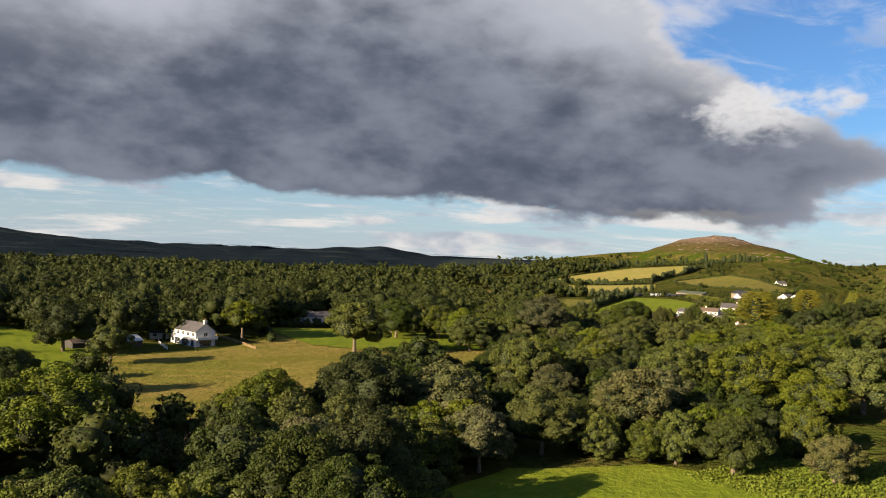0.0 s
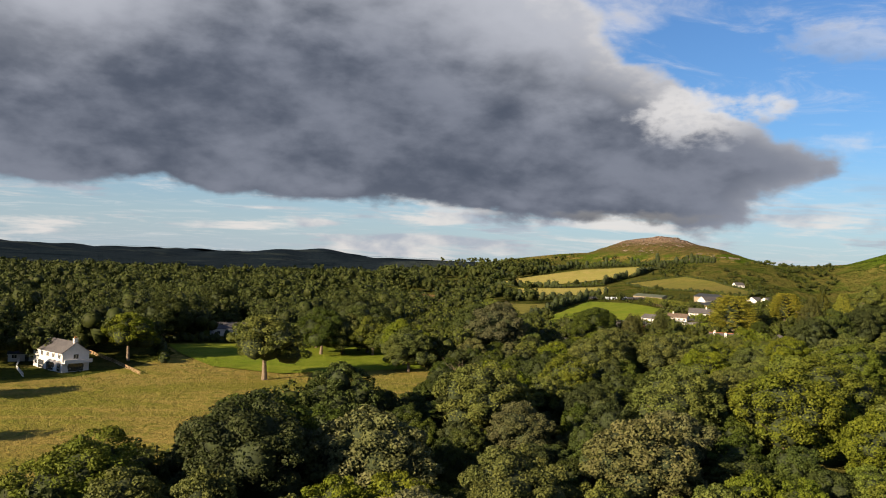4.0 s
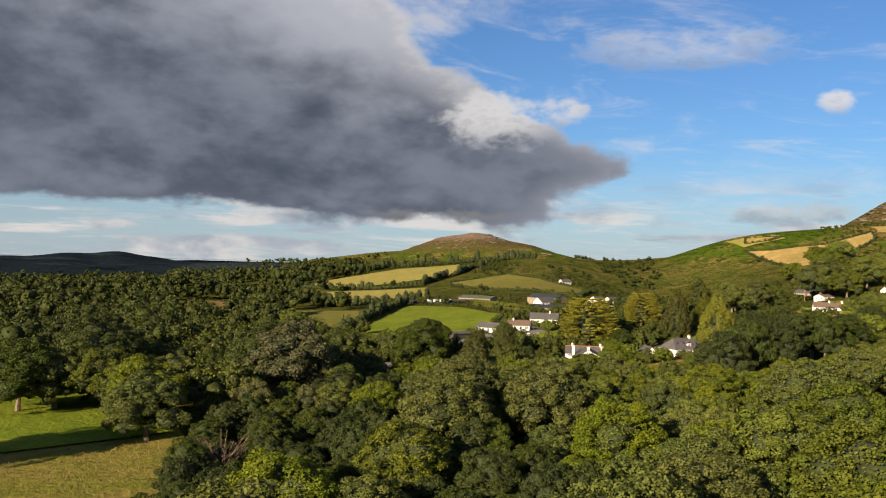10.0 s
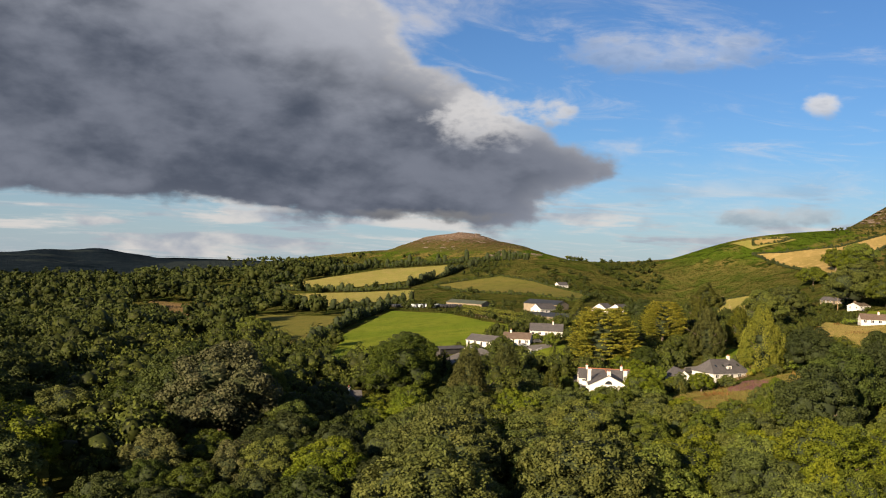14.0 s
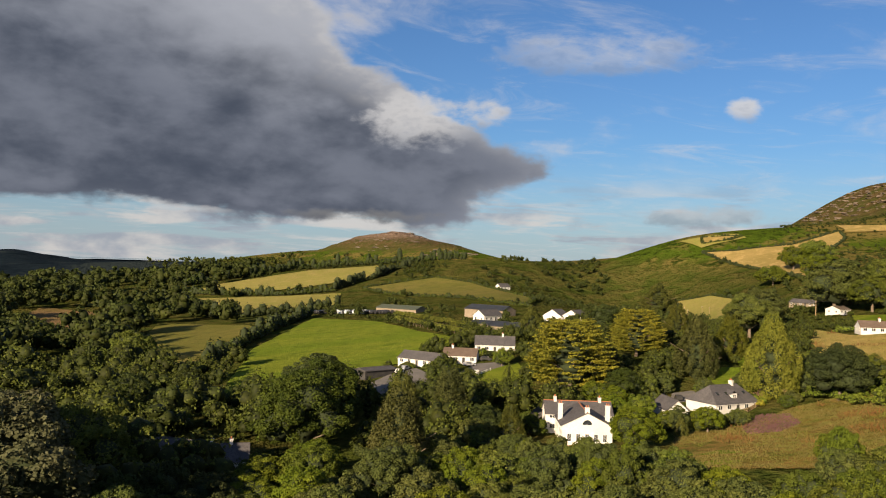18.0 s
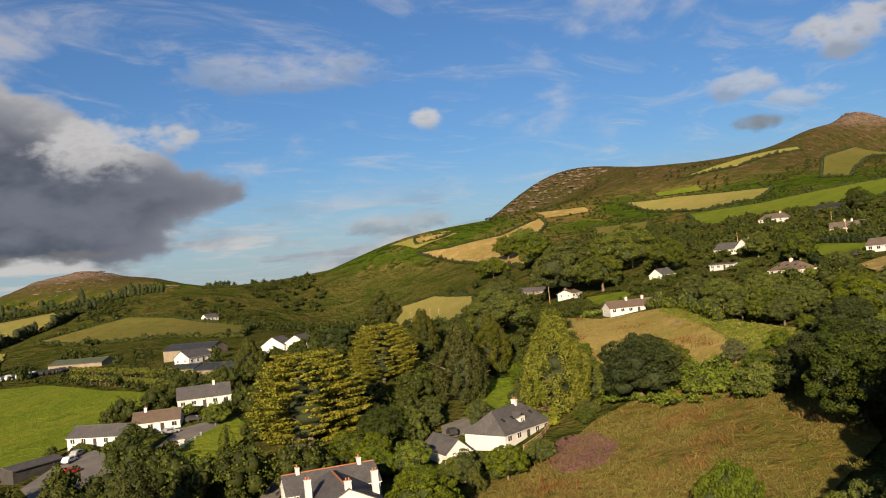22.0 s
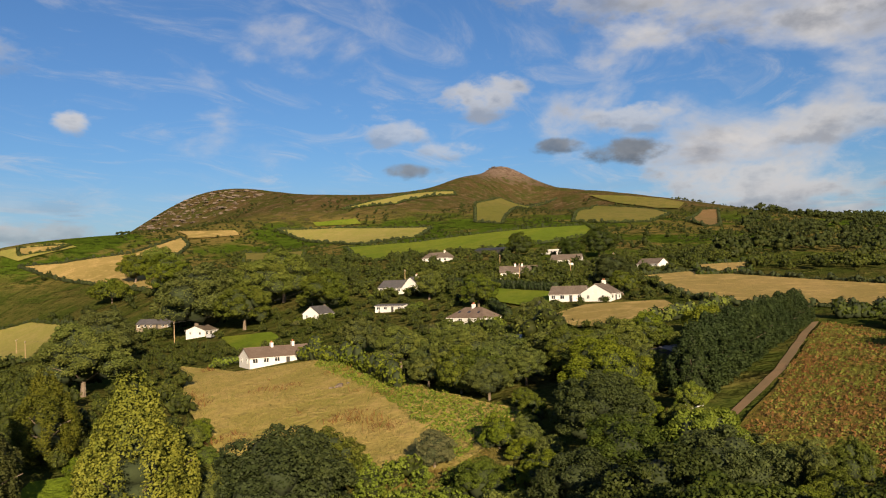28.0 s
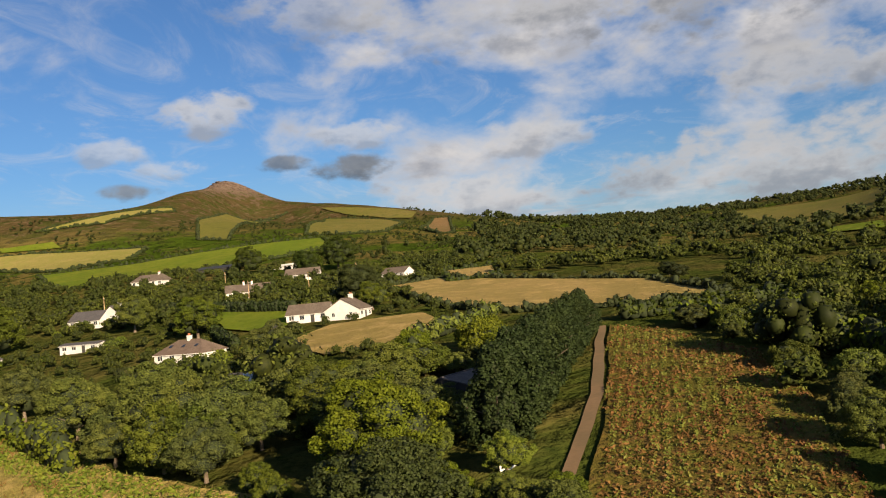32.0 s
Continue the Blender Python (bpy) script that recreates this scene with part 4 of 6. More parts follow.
def hip_end(length, width, eaves, ridge, hip, side, thick=0.16, over=0.35):
    l, w = length / 2 + over * 0.7, width / 2 + over
    drop = (ridge - eaves) / (width / 2) * over
    bm = bmesh.new()
    rows = ((side * l, -w, eaves - drop), (side * l, w, eaves - drop), (side * (l - hip), 0, ridge))
    low = [bm.verts.new((x, y, z + 0.02)) for x, y, z in rows]
    top = [bm.verts.new((x, y, z + 0.02 + thick)) for x, y, z in rows]
    bm.faces.new(low)
    bm.faces.new(top[::-1])
    for i in range(3):
        j = (i + 1) % 3
        bm.faces.new((low[i], top[i], top[j], low[j]))
    bmesh.ops.recalc_face_normals(bm, faces=bm.faces)
    return bm


def chimney(root, x, y, z0, z1, mat):
    bm = bmesh.new()
    box(bm, x - 0.35, x + 0.35, y - 0.55, y + 0.55, z0, z1)
    box(bm, x - 0.42, x + 0.42, y - 0.62, y + 0.62, z1, z1 + 0.16)
    stack = part("chimney", bm, mat, root)
    for dy in (-0.25, 0.25):
        bm = bmesh.new()
        bmesh.ops.create_cone(bm, segments=8, radius1=0.15, radius2=0.12, depth=0.5, cap_ends=True, matrix=Matrix.Translation((x, y + dy, z1 + 0.4)))
        part("chimney_pot", bm, M["ridge_tile"], stack)


def house(name, cx, cy, length, width, eaves, ridge, turn, label, category="house", walls="render_white", roof="slate", hip=0.0, stacks=(), storeys=1, openings=True, gable_windows=True, skylights=0, ridge_mat=None, size=None):
    """A house with its length along its own x; chimneys are given by their place along the ridge."""
    z = float(height(cx, cy))
    root = tagged(new(name), label, category)
    size = size or (1.0 if cx < 0 else 0.74)
    root.matrix_basis = pose(cx, cy, z - (0.35 if cx > 200 else 0.1), 0, 0, turn) @ Matrix.Scale(size, 4)
    ridge = ridge + (0.55 if category == "house" and cx > 100 and storeys == 1 else 0.0)
    CLEARINGS.append((cx, cy, 0.56 * math.hypot(length, width) + 1.6))
    front = Vector((-0.1, -1)).normalized() if 0 < cx < 100 else (Vector((120, 300)) - Vector((cx, cy))).normalized() if cx > 0 else Vector((0.3, -1)).normalized()
    CLEARINGS.extend((cx + front.x * k, cy + front.y * k, 0.42 * length + 0.5) for k in ((0.5 * length, 0.9 * length) if cx < 200 else (0.5 * length,)))
    length, width = length / size, width / size
    part("wall", gable_body(length, width, eaves, ridge, hip), M[walls], root)
    for side in (-1, 1):
        part("roof", roof_slab(length, width, eaves, ridge, hip, side), M[roof], root)
        if hip:
            part("roof", hip_end(length, width, eaves, ridge, hip, side), M[roof], root)
    boxed("ridge_cap", (-length / 2 - 0.2 + hip, length / 2 + 0.2 - hip, -0.14, 0.14, ridge + 0.1, ridge + 0.26), M[ridge_mat or roof], root)
    for x in stacks:
        chimney(root, x, 0, ridge - 0.8, ridge + 1.0, M[walls])
    if openings:
        n = max(2, round(length / 3.2))
        for side in (-1, 1):
            for floor in range(storeys):
                for i in range(n):
                    x = (i + 0.5) / n * length - length / 2
                    zz = 0.9 + 2.6 * floor
                    if floor == 0 and i == n // 2:
                        bm = bmesh.new()
                        y0, y1 = sorted((side * (width / 2 + 0.005), side * (width / 2 + 0.07)))
                        box(bm, x - 0.5, x + 0.5, y0, y1, 0.0, 2.1)
                        part("door", bm, M["dark_timber"], root)
                    else:
                        window(root, (x, side * (width / 2 + 0.004), zz), (0, side), 1.45, 1.3 if zz + 1.4 < eaves else max(0.7, eaves - zz - 0.3))
        if gable_windows and not hip:
            for side in (-1, 1):
                for yy in (-width / 4, width / 4):
                    window(root, (side * (length / 2 + 0.004), yy, 0.9), (side, 0), 1.0, 1.2)
                if storeys > 1:
                    window(root, (side * (length / 2 + 0.004), 0, 3.4), (side, 0), 1.6, 1.4)
    for side in (-1, 1):
        y0, y1 = sorted((side * (width / 2 + 0.26), side * (width / 2 + 0.40)))
        drop = (ridge - eaves) / (width / 2) * 0.35
        boxed("gutter", (-length / 2 - 0.2, length / 2 + 0.2, y0, y1, eaves - drop - 0.10, eaves - drop + 0.02), M["trim"] if walls == "render_white" else M["dark_timber"], root)
    for i in range(skylights):
        x = (i + 0.5) / skylights * length * 0.8 - length * 0.4
        t = 0.5
        zz = eaves + (ridge - eaves) * (1 - t)
        slope = math.atan2(ridge - eaves, width / 2)
        for side in (-1,):
            bm = bmesh.new()
            box(bm, -0.4, 0.4, -0.5, 0.5, 0.0, 0.07)
            bmesh.ops.transform(bm, matrix=pose(x, side * width / 2 * t, zz + 0.22, math.degrees(-side * slope), 0, 0), verts=bm.verts)
            part("skylight", bm, M["glass"], root)
    return root


WHITE = "white rendered house with a grey slate roof among trees"
farmhouse = house("house", -85.4, 286.1, 16, 7.5, 5.2, 7.8, -42, "white two-storey modern farmhouse with a pale grey roof beside the meadow", storeys=2, stacks=(7.4,), roof="slate")
house("outbuilding", -101, 297.8, 6.5, 5, 2.4, 4.4, 19, "small white outbuilding with dark slate roof by the farmhouse", "outbuilding", roof="roof_blue")
house("farm_shed", -104.6, 274.2, 10, 6, 2.2, 3.6, 61, "low open farm shed with a pale blue metal roof", "shed", walls="dark_timber", roof="plastic_pale", openings=False)
house("farm_shed", -116, 268, 9, 6, 2.0, 3.2, 50, "low weathered timber shed behind trees", "shed", walls="dark_timber", roof="slate_brown", openings=False)
gable_house = house("house", 131.1, 351.3, 11.5, 8.8, 4.6, 7.6, 66, "large white gabled house with dark slate roof and tall chimneys", storeys=2, gable_windows=False, ridge_mat="ridge_tile")
house("house_wing", 134.3, 358.4, 12.5, 6.5, 4.6, 7.2, -24, "tall rear wing of the white gabled house with tall chimneys", storeys=2, stacks=(-5.7, 5.7), ridge_mat="ridge_tile")
cottage = house("cottage", 165.6, 354.2, 12.0, 7.8, 2.5, 5.9, 6, "white cottage with grey slate roof, skylights and a dormer", "house", hip=3.2, stacks=(3.0,), skylights=4)
house("outbuilding", 155.6, 358.0, 8, 4.2, 2.2, 4.6, 75, "slate-roofed outbuilding with a white gable beside the cottage", "outbuilding", openings=False)
house("bungalow", 258.5, 393.8, 13.6, 6.5, 2.4, 4.1, -35, "long white bungalow with brown tiled roof above the meadow", "house", roof="roof_brown", stacks=(-1.5, 4.6))
house("bungalow", 130.2, 429.2, 12.5, 6, 2.5, 4.2, -57, "long white bungalow with plain grey roof beside a yard", "house", roof="slate")
house("bungalow", 140.0, 426.5, 9, 7.5, 2.6, 4.3, -30, "white bungalow with brown tiled roof beside a drive", "house", roof="roof_brown", stacks=(-3,))
house("house", 154.5, 435.4, 11.2, 7, 2.8, 5.2, -26, "white gabled house with dark slate roof and a chimney", stacks=(3,))
house("barn", 174.8, 464.8, 12.5, 9, 3.4, 5.0, -64, "farm barn with tan block walls and dark blue metal roof", "barn", walls="block", roof="roof_blue", openings=False)
house("barn", 175.2, 486.3, 8.5, 7, 2.6, 3.8, -62, "low farm shed with dark blue metal roof", "barn", walls="block", roof="roof_blue", openings=False)
house("barn", 195.5, 523.9, 19, 9, 4, 6.2, -62, "large farm barn with dark roof and tan walls", "barn", walls="block", roof="roof_blue", openings=False)
house("house", 187, 508, 10, 6, 3, 5.2, 20, "white farm cottage with dark roof in the farmyard")
house("barn", 179.6, 585.5, 23, 9, 2.8, 4.6, -56, "low green-roofed farm barn beside stacked bales", "barn", walls="block", roof="roof_green", openings=False)
house("house", 204.2, 485.7, 6, 8, 3, 5.6, 26, "white twin-gabled house with slate roof", gable_windows=False)
house("house", 208.4, 479.5, 6, 8, 3, 5.4, 26, "white twin-gabled house with slate roof", gable_windows=False)
house("shed", 114.4, 422, 9.8, 5, 2.6, 3.2, 19, "long black timber shed with flat grey roof", "shed", walls="dark_timber", roof="slate", openings=False)
house("bungalow", 66.6, 356.4, 11.3, 7, 2.6, 5.2, -9, "low grey-roofed house deep among dark trees", "house", walls="render_white", roof="slate", stacks=(0, 4))
house("outbuilding", 62.0, 365, 7, 6, 2.6, 4.6, -40, "slate-roofed outbuilding deep among dark trees", "outbuilding", openings=False)
house("house", 283.6, 688.2, 8, 5, 2.6, 4.6, 11, "small white house under the rocky hill")
house("bungalow", 312.6, 346.6, 8.5, 6, 2.5, 4.3, -90, "white cottage wing with brown tiled roof beside a ploughed plot", "house", roof="slate_brown")
house("house", 311.0, 338.6, 6, 7.5, 2.7, 5.0, -12, "white gabled cottage wing with brown tiled roof", roof="slate_brown", stacks=(2.4,))
house("bungalow", 372, 378.3, 12.8, 7, 2.5, 4.6, -72, "white bungalow with brown roof and two chimneys on the slope", "house", roof="slate_brown", stacks=(-2, 1))
house("bungalow", 415.4, 374.1, 11.1, 7, 2.5, 4.6, -83, "white bungalow with pale brown roof and a front gable", "house", roof="slate_brown")
house("bungalow", 403.1, 341, 8.6, 6, 2.5, 4.2, -116, "small white bungalow at the edge of the golden field", "house", roof="slate_brown")
house("house", 285.5, 361.0, 9.5, 7, 2.4, 4.4, -104, "brown hip-roofed house with rooflights among shrubs", roof="roof_brown", hip=3.5, stacks=(0,), skylights=3)
house("house", 342.3, 408.5, 8.5, 6, 2.6, 4.8, -98, "white house with slate roof half hidden by trees")
house("house", 344.1, 402, 6.6, 6, 3, 5.4, -15, "white gabled house with slate roof half hidden by trees", stacks=(0,))
house("outbuilding", 312, 394.3, 8.9, 3.5, 2.3, 2.7, -98, "low pale outbuilding with flat roof", "outbuilding", roof="slate")
house("bungalow", 428.9, 431.8, 12, 7, 2.5, 4.8, -95, "white bungalow with dark brown hipped roof on the slope", "house", roof="slate_brown", hip=2.5, stacks=(4,))
house("barn", 464.5, 420.8, 15, 7, 2.6, 3.8, -106, "dark blue-roofed farm shed on the slope", "barn", walls="dark_timber", roof="roof_blue", openings=False)
house("outbuilding", 456.9, 391.3, 8.3, 4, 2.3, 2.9, -111, "long low white outbuilding on the slope", "outbuilding", roof="trim")
house("house", 310.7, 416.4, 7, 5.2, 2.6, 4.5, -4, "white gable-ended garage house with dark roof", roof="slate")
house("shed", 309.5, 455.3, 6, 6.5, 2.6, 4.2, 3, "small white gabled shed beside a pole", "shed", roof="slate_brown")
house("bungalow", 332.1, 492, 14, 5, 2.3, 3.6, -84, "low dark-roofed house behind a hedge", "house", walls="block", roof="slate")
house("long_shed", 239.5, 310.0, 15, 6, 2.4, 3.3, -27, "long low shed with a pale grey roof beside the conifer hedge", "shed", walls="dark_timber", roof="slate", openings=False)
house("shed", 259.3, 344.3, 4.6, 4.5, 2.3, 2.7, -104, "grey metal shed beside a white van", "shed", walls="block", roof="slate", openings=False)
house("house", -33.2, 376.8, 9, 7, 4.2, 6.6, 10, "brick house with slate roof among trees beyond the field", walls="block", storeys=2)
house("house", -56.3, 380.4, 15, 7, 3, 5, 26, "pale house glimpsed through trees beyond the meadow")

# the gabled front: a fan window above a row of sash windows, and buttress chimneys
FX = -11.5 / 0.74 / 2 - 0.005
_rim = bmesh.new()
_fan = bmesh.new()
_ring = [(1.15 * math.cos(a), 1.15 * math.sin(a)) for a in np.linspace(0, math.pi, 13)]
_c = [_fan.verts.new((FX - 0.03, y, 4.9 + z)) for y, z in _ring]
_d = [_fan.verts.new((FX + 0.01, y, 4.9 + z)) for y, z in _ring]
_fan.faces.new(_c[::-1])
_fan.faces.new(_d)
part("fan_window", _fan, M["glass"], gable_house, "half-round fan window")
for (y0, z0), (y1, z1) in zip(_ring, (*_ring[1:], _ring[0])):
    k = [_rim.verts.new((x, y * s, 4.9 + z * s)) for x in (FX - 0.09, FX) for y, z, s in ((y0, z0, 1.0), (y1, z1, 1.0), (y1, z1, 1.1), (y0, z0, 1.1))]
    for f in ((0, 1, 2, 3), (7, 6, 5, 4), (0, 4, 5, 1), (2, 6, 7, 3)):
        _rim.faces.new([k[i] for i in f])
part("fan_rim", _rim, M["trim"], gable_house)
for i in range(5):
    window(gable_house, (FX, (i - 2) * 2.1, 0.9), (-1, 0), 1.0, 1.9)
for y in (-5.6, 5.6):
    chimney(gable_house, -2.6 if y < 0 else -1.0, y, 0.0, 8.6, M["render_white"])
chimney(gable_house, FX + 0.5, 0, 7.0, 8.8, M["render_white"])
# the cottage's dormer
_d = boxed("dormer", (-1.0, 1.0, -4.0, -1.2, 3.2, 4.7), M["render_white"], cottage)
part("dormer_roof", roof_slab(2.4, 2.2, 4.7, 5.4, 0, -1), M["slate"], cottage).matrix_basis = pose(0, -2.6, 0, 0, 0, 90)
part("dormer_roof", roof_slab(2.4, 2.2, 4.7, 5.4, 0, 1), M["slate"], cottage).matrix_basis = pose(0, -2.6, 0, 0, 0, 90)
window(cottage, (0, -4.005, 3.45), (0, -1), 1.1, 1.0)
# the farmhouse's glazed ground floor
for x, w in ((-3.5, 3.0), (2.0, 2.6), (6.2, 1.6)):
    window(farmhouse, (x, -3.83, 0.1), (0, -1), w, 2.2, M["dark_timber"], "glass_door")
window(farmhouse, (8.07, 0, 0.15), (1, 0), 4.2, 2.1, M["dark_timber"], "glass_door")
boxed("balcony", (6.6, 9.6, -3.9, 3.9, 2.5, 2.75), M["render_white"], farmhouse)
boxed("balcony_wall", (9.4, 9.6, -3.9, 3.9, 2.75, 3.5), M["render_white"], farmhouse)

# ---- trees that stand out ----
# trees that stand out: x, y, height, radius
# the row (122, 273) to (155, 282) is unseen, added for its cast shadows
DARK_A = (
    (-7, 128, 11.9, 6.8), (50, 137, 10.7, 6.1), (-14, 160, 17.7, 10.1), (-15, 174, 16, 9.1), (-100, 192, 11.8, 6.7),
    (43, 205, 10.5, 6), (55, 205, 9.2, 5.3), (55, 228, 8.7, 5), (-117, 257, 17, 9.7), (341, 268, 3.4, 2.6), (352, 268, 3.6, 2.8),
    (261, 290, 3, 2.4), (160, 292, 11, 6.3), (169, 289, 9, 5), (122, 273, 13, 6), (131, 278, 14, 6.2), (139, 279, 13.5, 6), (147, 284, 14, 6.2), (155, 282, 13, 6), (179, 301, 8.5, 4.6), (186, 309, 7.5, 4.4), (-9, 112, 17, 7.5), (-16, 100, 17, 8), (-8, 92, 16, 6.5), (-26, 112, 16, 8), (170, 303, 10.2, 5.2), (163, 299, 11, 5.6), (176, 310, 8, 4.4), (199, 314, 8.2, 5.0), (223, 321, 6.9, 3.9), (-17, 325, 15.7, 9),
    (35, 329, 17.9, 10.3), (-2, 334, 17.1, 9.7), (38, 337, 17.3, 9.9), (179, 338, 11.2, 6.4), (337, 341, 9.4, 5.4), (-73, 344, 16.9, 9.7),
)
DARK_B = (
    (-20, 344, 14.6, 8.3), (25, 344, 11, 6.3), (-5, 355, 19.3, 11), (81, 356, 14.9, 8.5), (114, 358, 6.7, 3.8), (443, 368, 12, 6.9),
    (153, 370, 7.7, 4.4), (421, 374, 9.4, 5.4), (89, 375, 13.2, 7.5), (157, 382, 7.6, 4.3), (91, 387, 12.6, 7.2), (445, 402, 10.3, 5.9),
    (56, 405, 9.3, 5.3), (68, 410, 8.5, 4.9), (-2, 414, 12.2, 7), (-72, 435, 18.6, 10.6), (8, 438, 13.3, 7.6), (197, 443, 8.9, 5.1),
    (-17, 454, 14.2, 8.1), (61, 598, 15.3, 8.7),
)
OPEN = (
    (-95, 239, 11.9, 6.2), (-72, 302, 15.2, 8), (191, 341, 6.9, 3.6),
)
PALE = (
    (63, 129, 8.2, 4.5), (-20, 130, 11.7, 6.5), (8, 141, 11.6, 6.4), (38, 158, 15.2, 8.5), (2, 163, 15.3, 8.5), (48, 173, 11.9, 6.6),
    (26, 188, 10.7, 6), (58, 265, 6.7, 3.7), (41, 289, 8.7, 4.8), (30, 298, 9.3, 5.2), (40, 321, 19.1, 10.6), (196, 331, 4.3, 2.4),
    (38, 357, 14.4, 8),
)
GREEN_A = (
    (-58, 125, 18.5, 10.6),    (20, 152, 13.1, 7.5), (-32, 154, 14.4, 8.2), (75, 164, 12, 6.9), (90, 173, 15.4, 8.8), (67, 179, 16.2, 9.3), (45, 188, 5.8, 3.3),
    (56, 195, 14.8, 8.4), (85, 197, 14.3, 8.2), (22, 202, 16, 9.1), (70, 204, 12.1, 6.9), (89, 217, 12.2, 7), (78, 217, 10.9, 6.2),
    (97, 219, 11.2, 6.4), (37, 220, 9.8, 5.6), (104, 222, 12.6, 7.2), (28, 223, 12.5, 7.1), (76, 233, 11.9, 6.8), (46, 234, 11.8, 6.7),
    (113, 239, 12.9, 7.4), (131, 246, 11.5, 6.6), (96, 254, 9, 5.1), (57, 255, 14.2, 8.1), (116, 255, 8.5, 4.8), (75, 256, 13.9, 7.9),
)
GREEN_B = (
    (107, 256, 10.3, 5.9), (84, 258, 10.5, 6), (261, 259, 4.4, 2.5), (65, 260, 8.3, 4.7), (91, 261, 9.9, 5.6), (76, 264, 10.6, 6.1),
    (245, 269, 4.3, 2.5), (66, 272, 13.5, 7.7), (77, 273, 11, 6.3), (69, 281, 13.6, 7.8), (209, 281, 4.3, 2.5), (52, 282, 9.6, 5.5),
    (99, 282, 7.5, 4.3), (261, 282, 3.2, 2.5), (90, 284, 10.7, 6.1), (53, 287, 8.5, 4.8), (45, 288, 9.5, 5.4), (63, 289, 9.5, 5.4),
    (10, 303, 14.6, 8.4), (8, 311, 12.7, 7.3), (215, 313, 4, 2.3), (51, 316, 9.4, 5.4), (213, 317, 8.9, 5.1), (188, 317, 4.1, 2.3),
)
GREEN_C = (
    (84, 322, 9.2, 5.2), (186, 322, 4.5, 2.6), (0, 326, 13.9, 7.9), (-10, 327, 14.1, 8), (236, 327, 6.6, 3.8), (15, 329, 12.1, 6.9),
    (228, 331, 5.6, 3.2), (221, 334, 5.7, 3.2), (131, 335, 7.7, 4.4), (319, 335, 6.2, 3.5), (149, 339, 5.1, 2.9), (263, 340, 7.2, 4.1),
    (48, 343, 14, 7.5), (233, 342, 8.2, 4.7), (240, 346, 7.2, 4.1), (230, 347, 5.2, 3), (244, 349, 7.8, 4.4), (243, 358, 7.9, 4.5),
    (307, 368, 8.5, 4.9), (146, 370, 5.9, 3.4), (258, 374, 7.8, 4.4), (326, 390, 8.3, 4.7), (225, 411, 13.3, 7.6), (318, 419, 12.7, 7.3),
)
GREEN_D = (
    (243, 433, 10.1, 5.8), (308, 439, 13.7, 7.8), (341, 448, 17.2, 9.8), (329, 449, 16.7, 9.6), (267, 449, 14.1, 8.1), (308, 456, 21.4, 12.2),
    (355, 458, 13.9, 7.9), (58, 467, 12.6, 7.2), (335, 475, 15.5, 8.9), (319, 502, 10.4, 6), (383, 533, 17.1, 9.8), (426, 592, 15.4, 8.8),
)
BARE = (
    (-32, 129, 9.8, 6.1), (-42, 130, 8.5, 5.3), (23, 257, 7.8, 4.9),
)
BRIGHT = (
    (82, 189, 8.2, 4.7), (188, 303, 7.3, 4.2), (212, 307, 3.4, 2), (113, 336, 3.6, 2.1), (148, 357, 5.5, 3.1), (145, 412, 4.8, 2.7),
)
CONE = (
    (90, 335, 13.5, 5.2), (117, 352, 7.2, 2.8), (101, 364, 11.4, 4.4), (110, 364, 12.1, 4.6),
)
GOLDEN = (
    (147, 382, 17.1, 9), (179, 402, 12.9, 6.8),
)
COLUMN = (
    (144, 340, 3.5, 1.2), (177, 376, 14.4, 4.8), (194, 384, 11.6, 3.9), (204, 417, 11, 3.7), (175, 451, 10.2, 3.4), (360, 632, 18.7, 9.5),
)
BROAD_COLUMN = (
    (177, 353, 16.6, 5.5),
)
BUSH = (
    (242, 273, 3, 2.7), (227, 275, 2.8, 2.6), (246, 277, 2.7, 2.4), (256, 278, 3.3, 3), (233, 279, 2.7, 2.4), (138.5, 301.5, 5.4, 3.0),
    (259, 310, 4.6, 4.2), (248, 313, 2.6, 2.4), (177, 317, 4.6, 4.2), (249, 317, 4, 3.7), (263, 320, 3.5, 3.1), (388, 569, 10.7, 9.7),
    (460, 608, 12.5, 11.4),
)


def bare_branches(rng, tall, wide):
    bm = bmesh.new()

    def twig(a, b, r0, r1):
        q = (b - a).to_track_quat("Z", "Y")
        rings = [[bm.verts.new(p + q @ Vector((r * math.cos(i * 2.094), r * math.sin(i * 2.094), 0))) for i in range(3)] for p, r in ((a, r0), (b, r1))]
        for i in range(3):
            bm.faces.new((rings[0][i], rings[0][(i + 1) % 3], rings[1][(i + 1) % 3], rings[1][i]))

    for i in range(26):
        a = i * 2.4
        foot = Vector((0, 0, tall * rng.uniform(0.1, 0.5)))
        tip = Vector((math.cos(a) * wide * rng.uniform(0.5, 1), math.sin(a) * wide * rng.uniform(0.5, 1), tall * rng.uniform(0.6, 1.05)))
        twig(foot, tip, 0.09, 0.03)
        for _ in range(7):
            f = foot.lerp(tip, rng.uniform(0.35, 0.95))
            twig(f, f + Vector((rng.normal(0, 0.3), rng.normal(0, 0.3), rng.uniform(0.1, 0.6))) * tall * 0.22, 0.035, 0.012)
    return bm


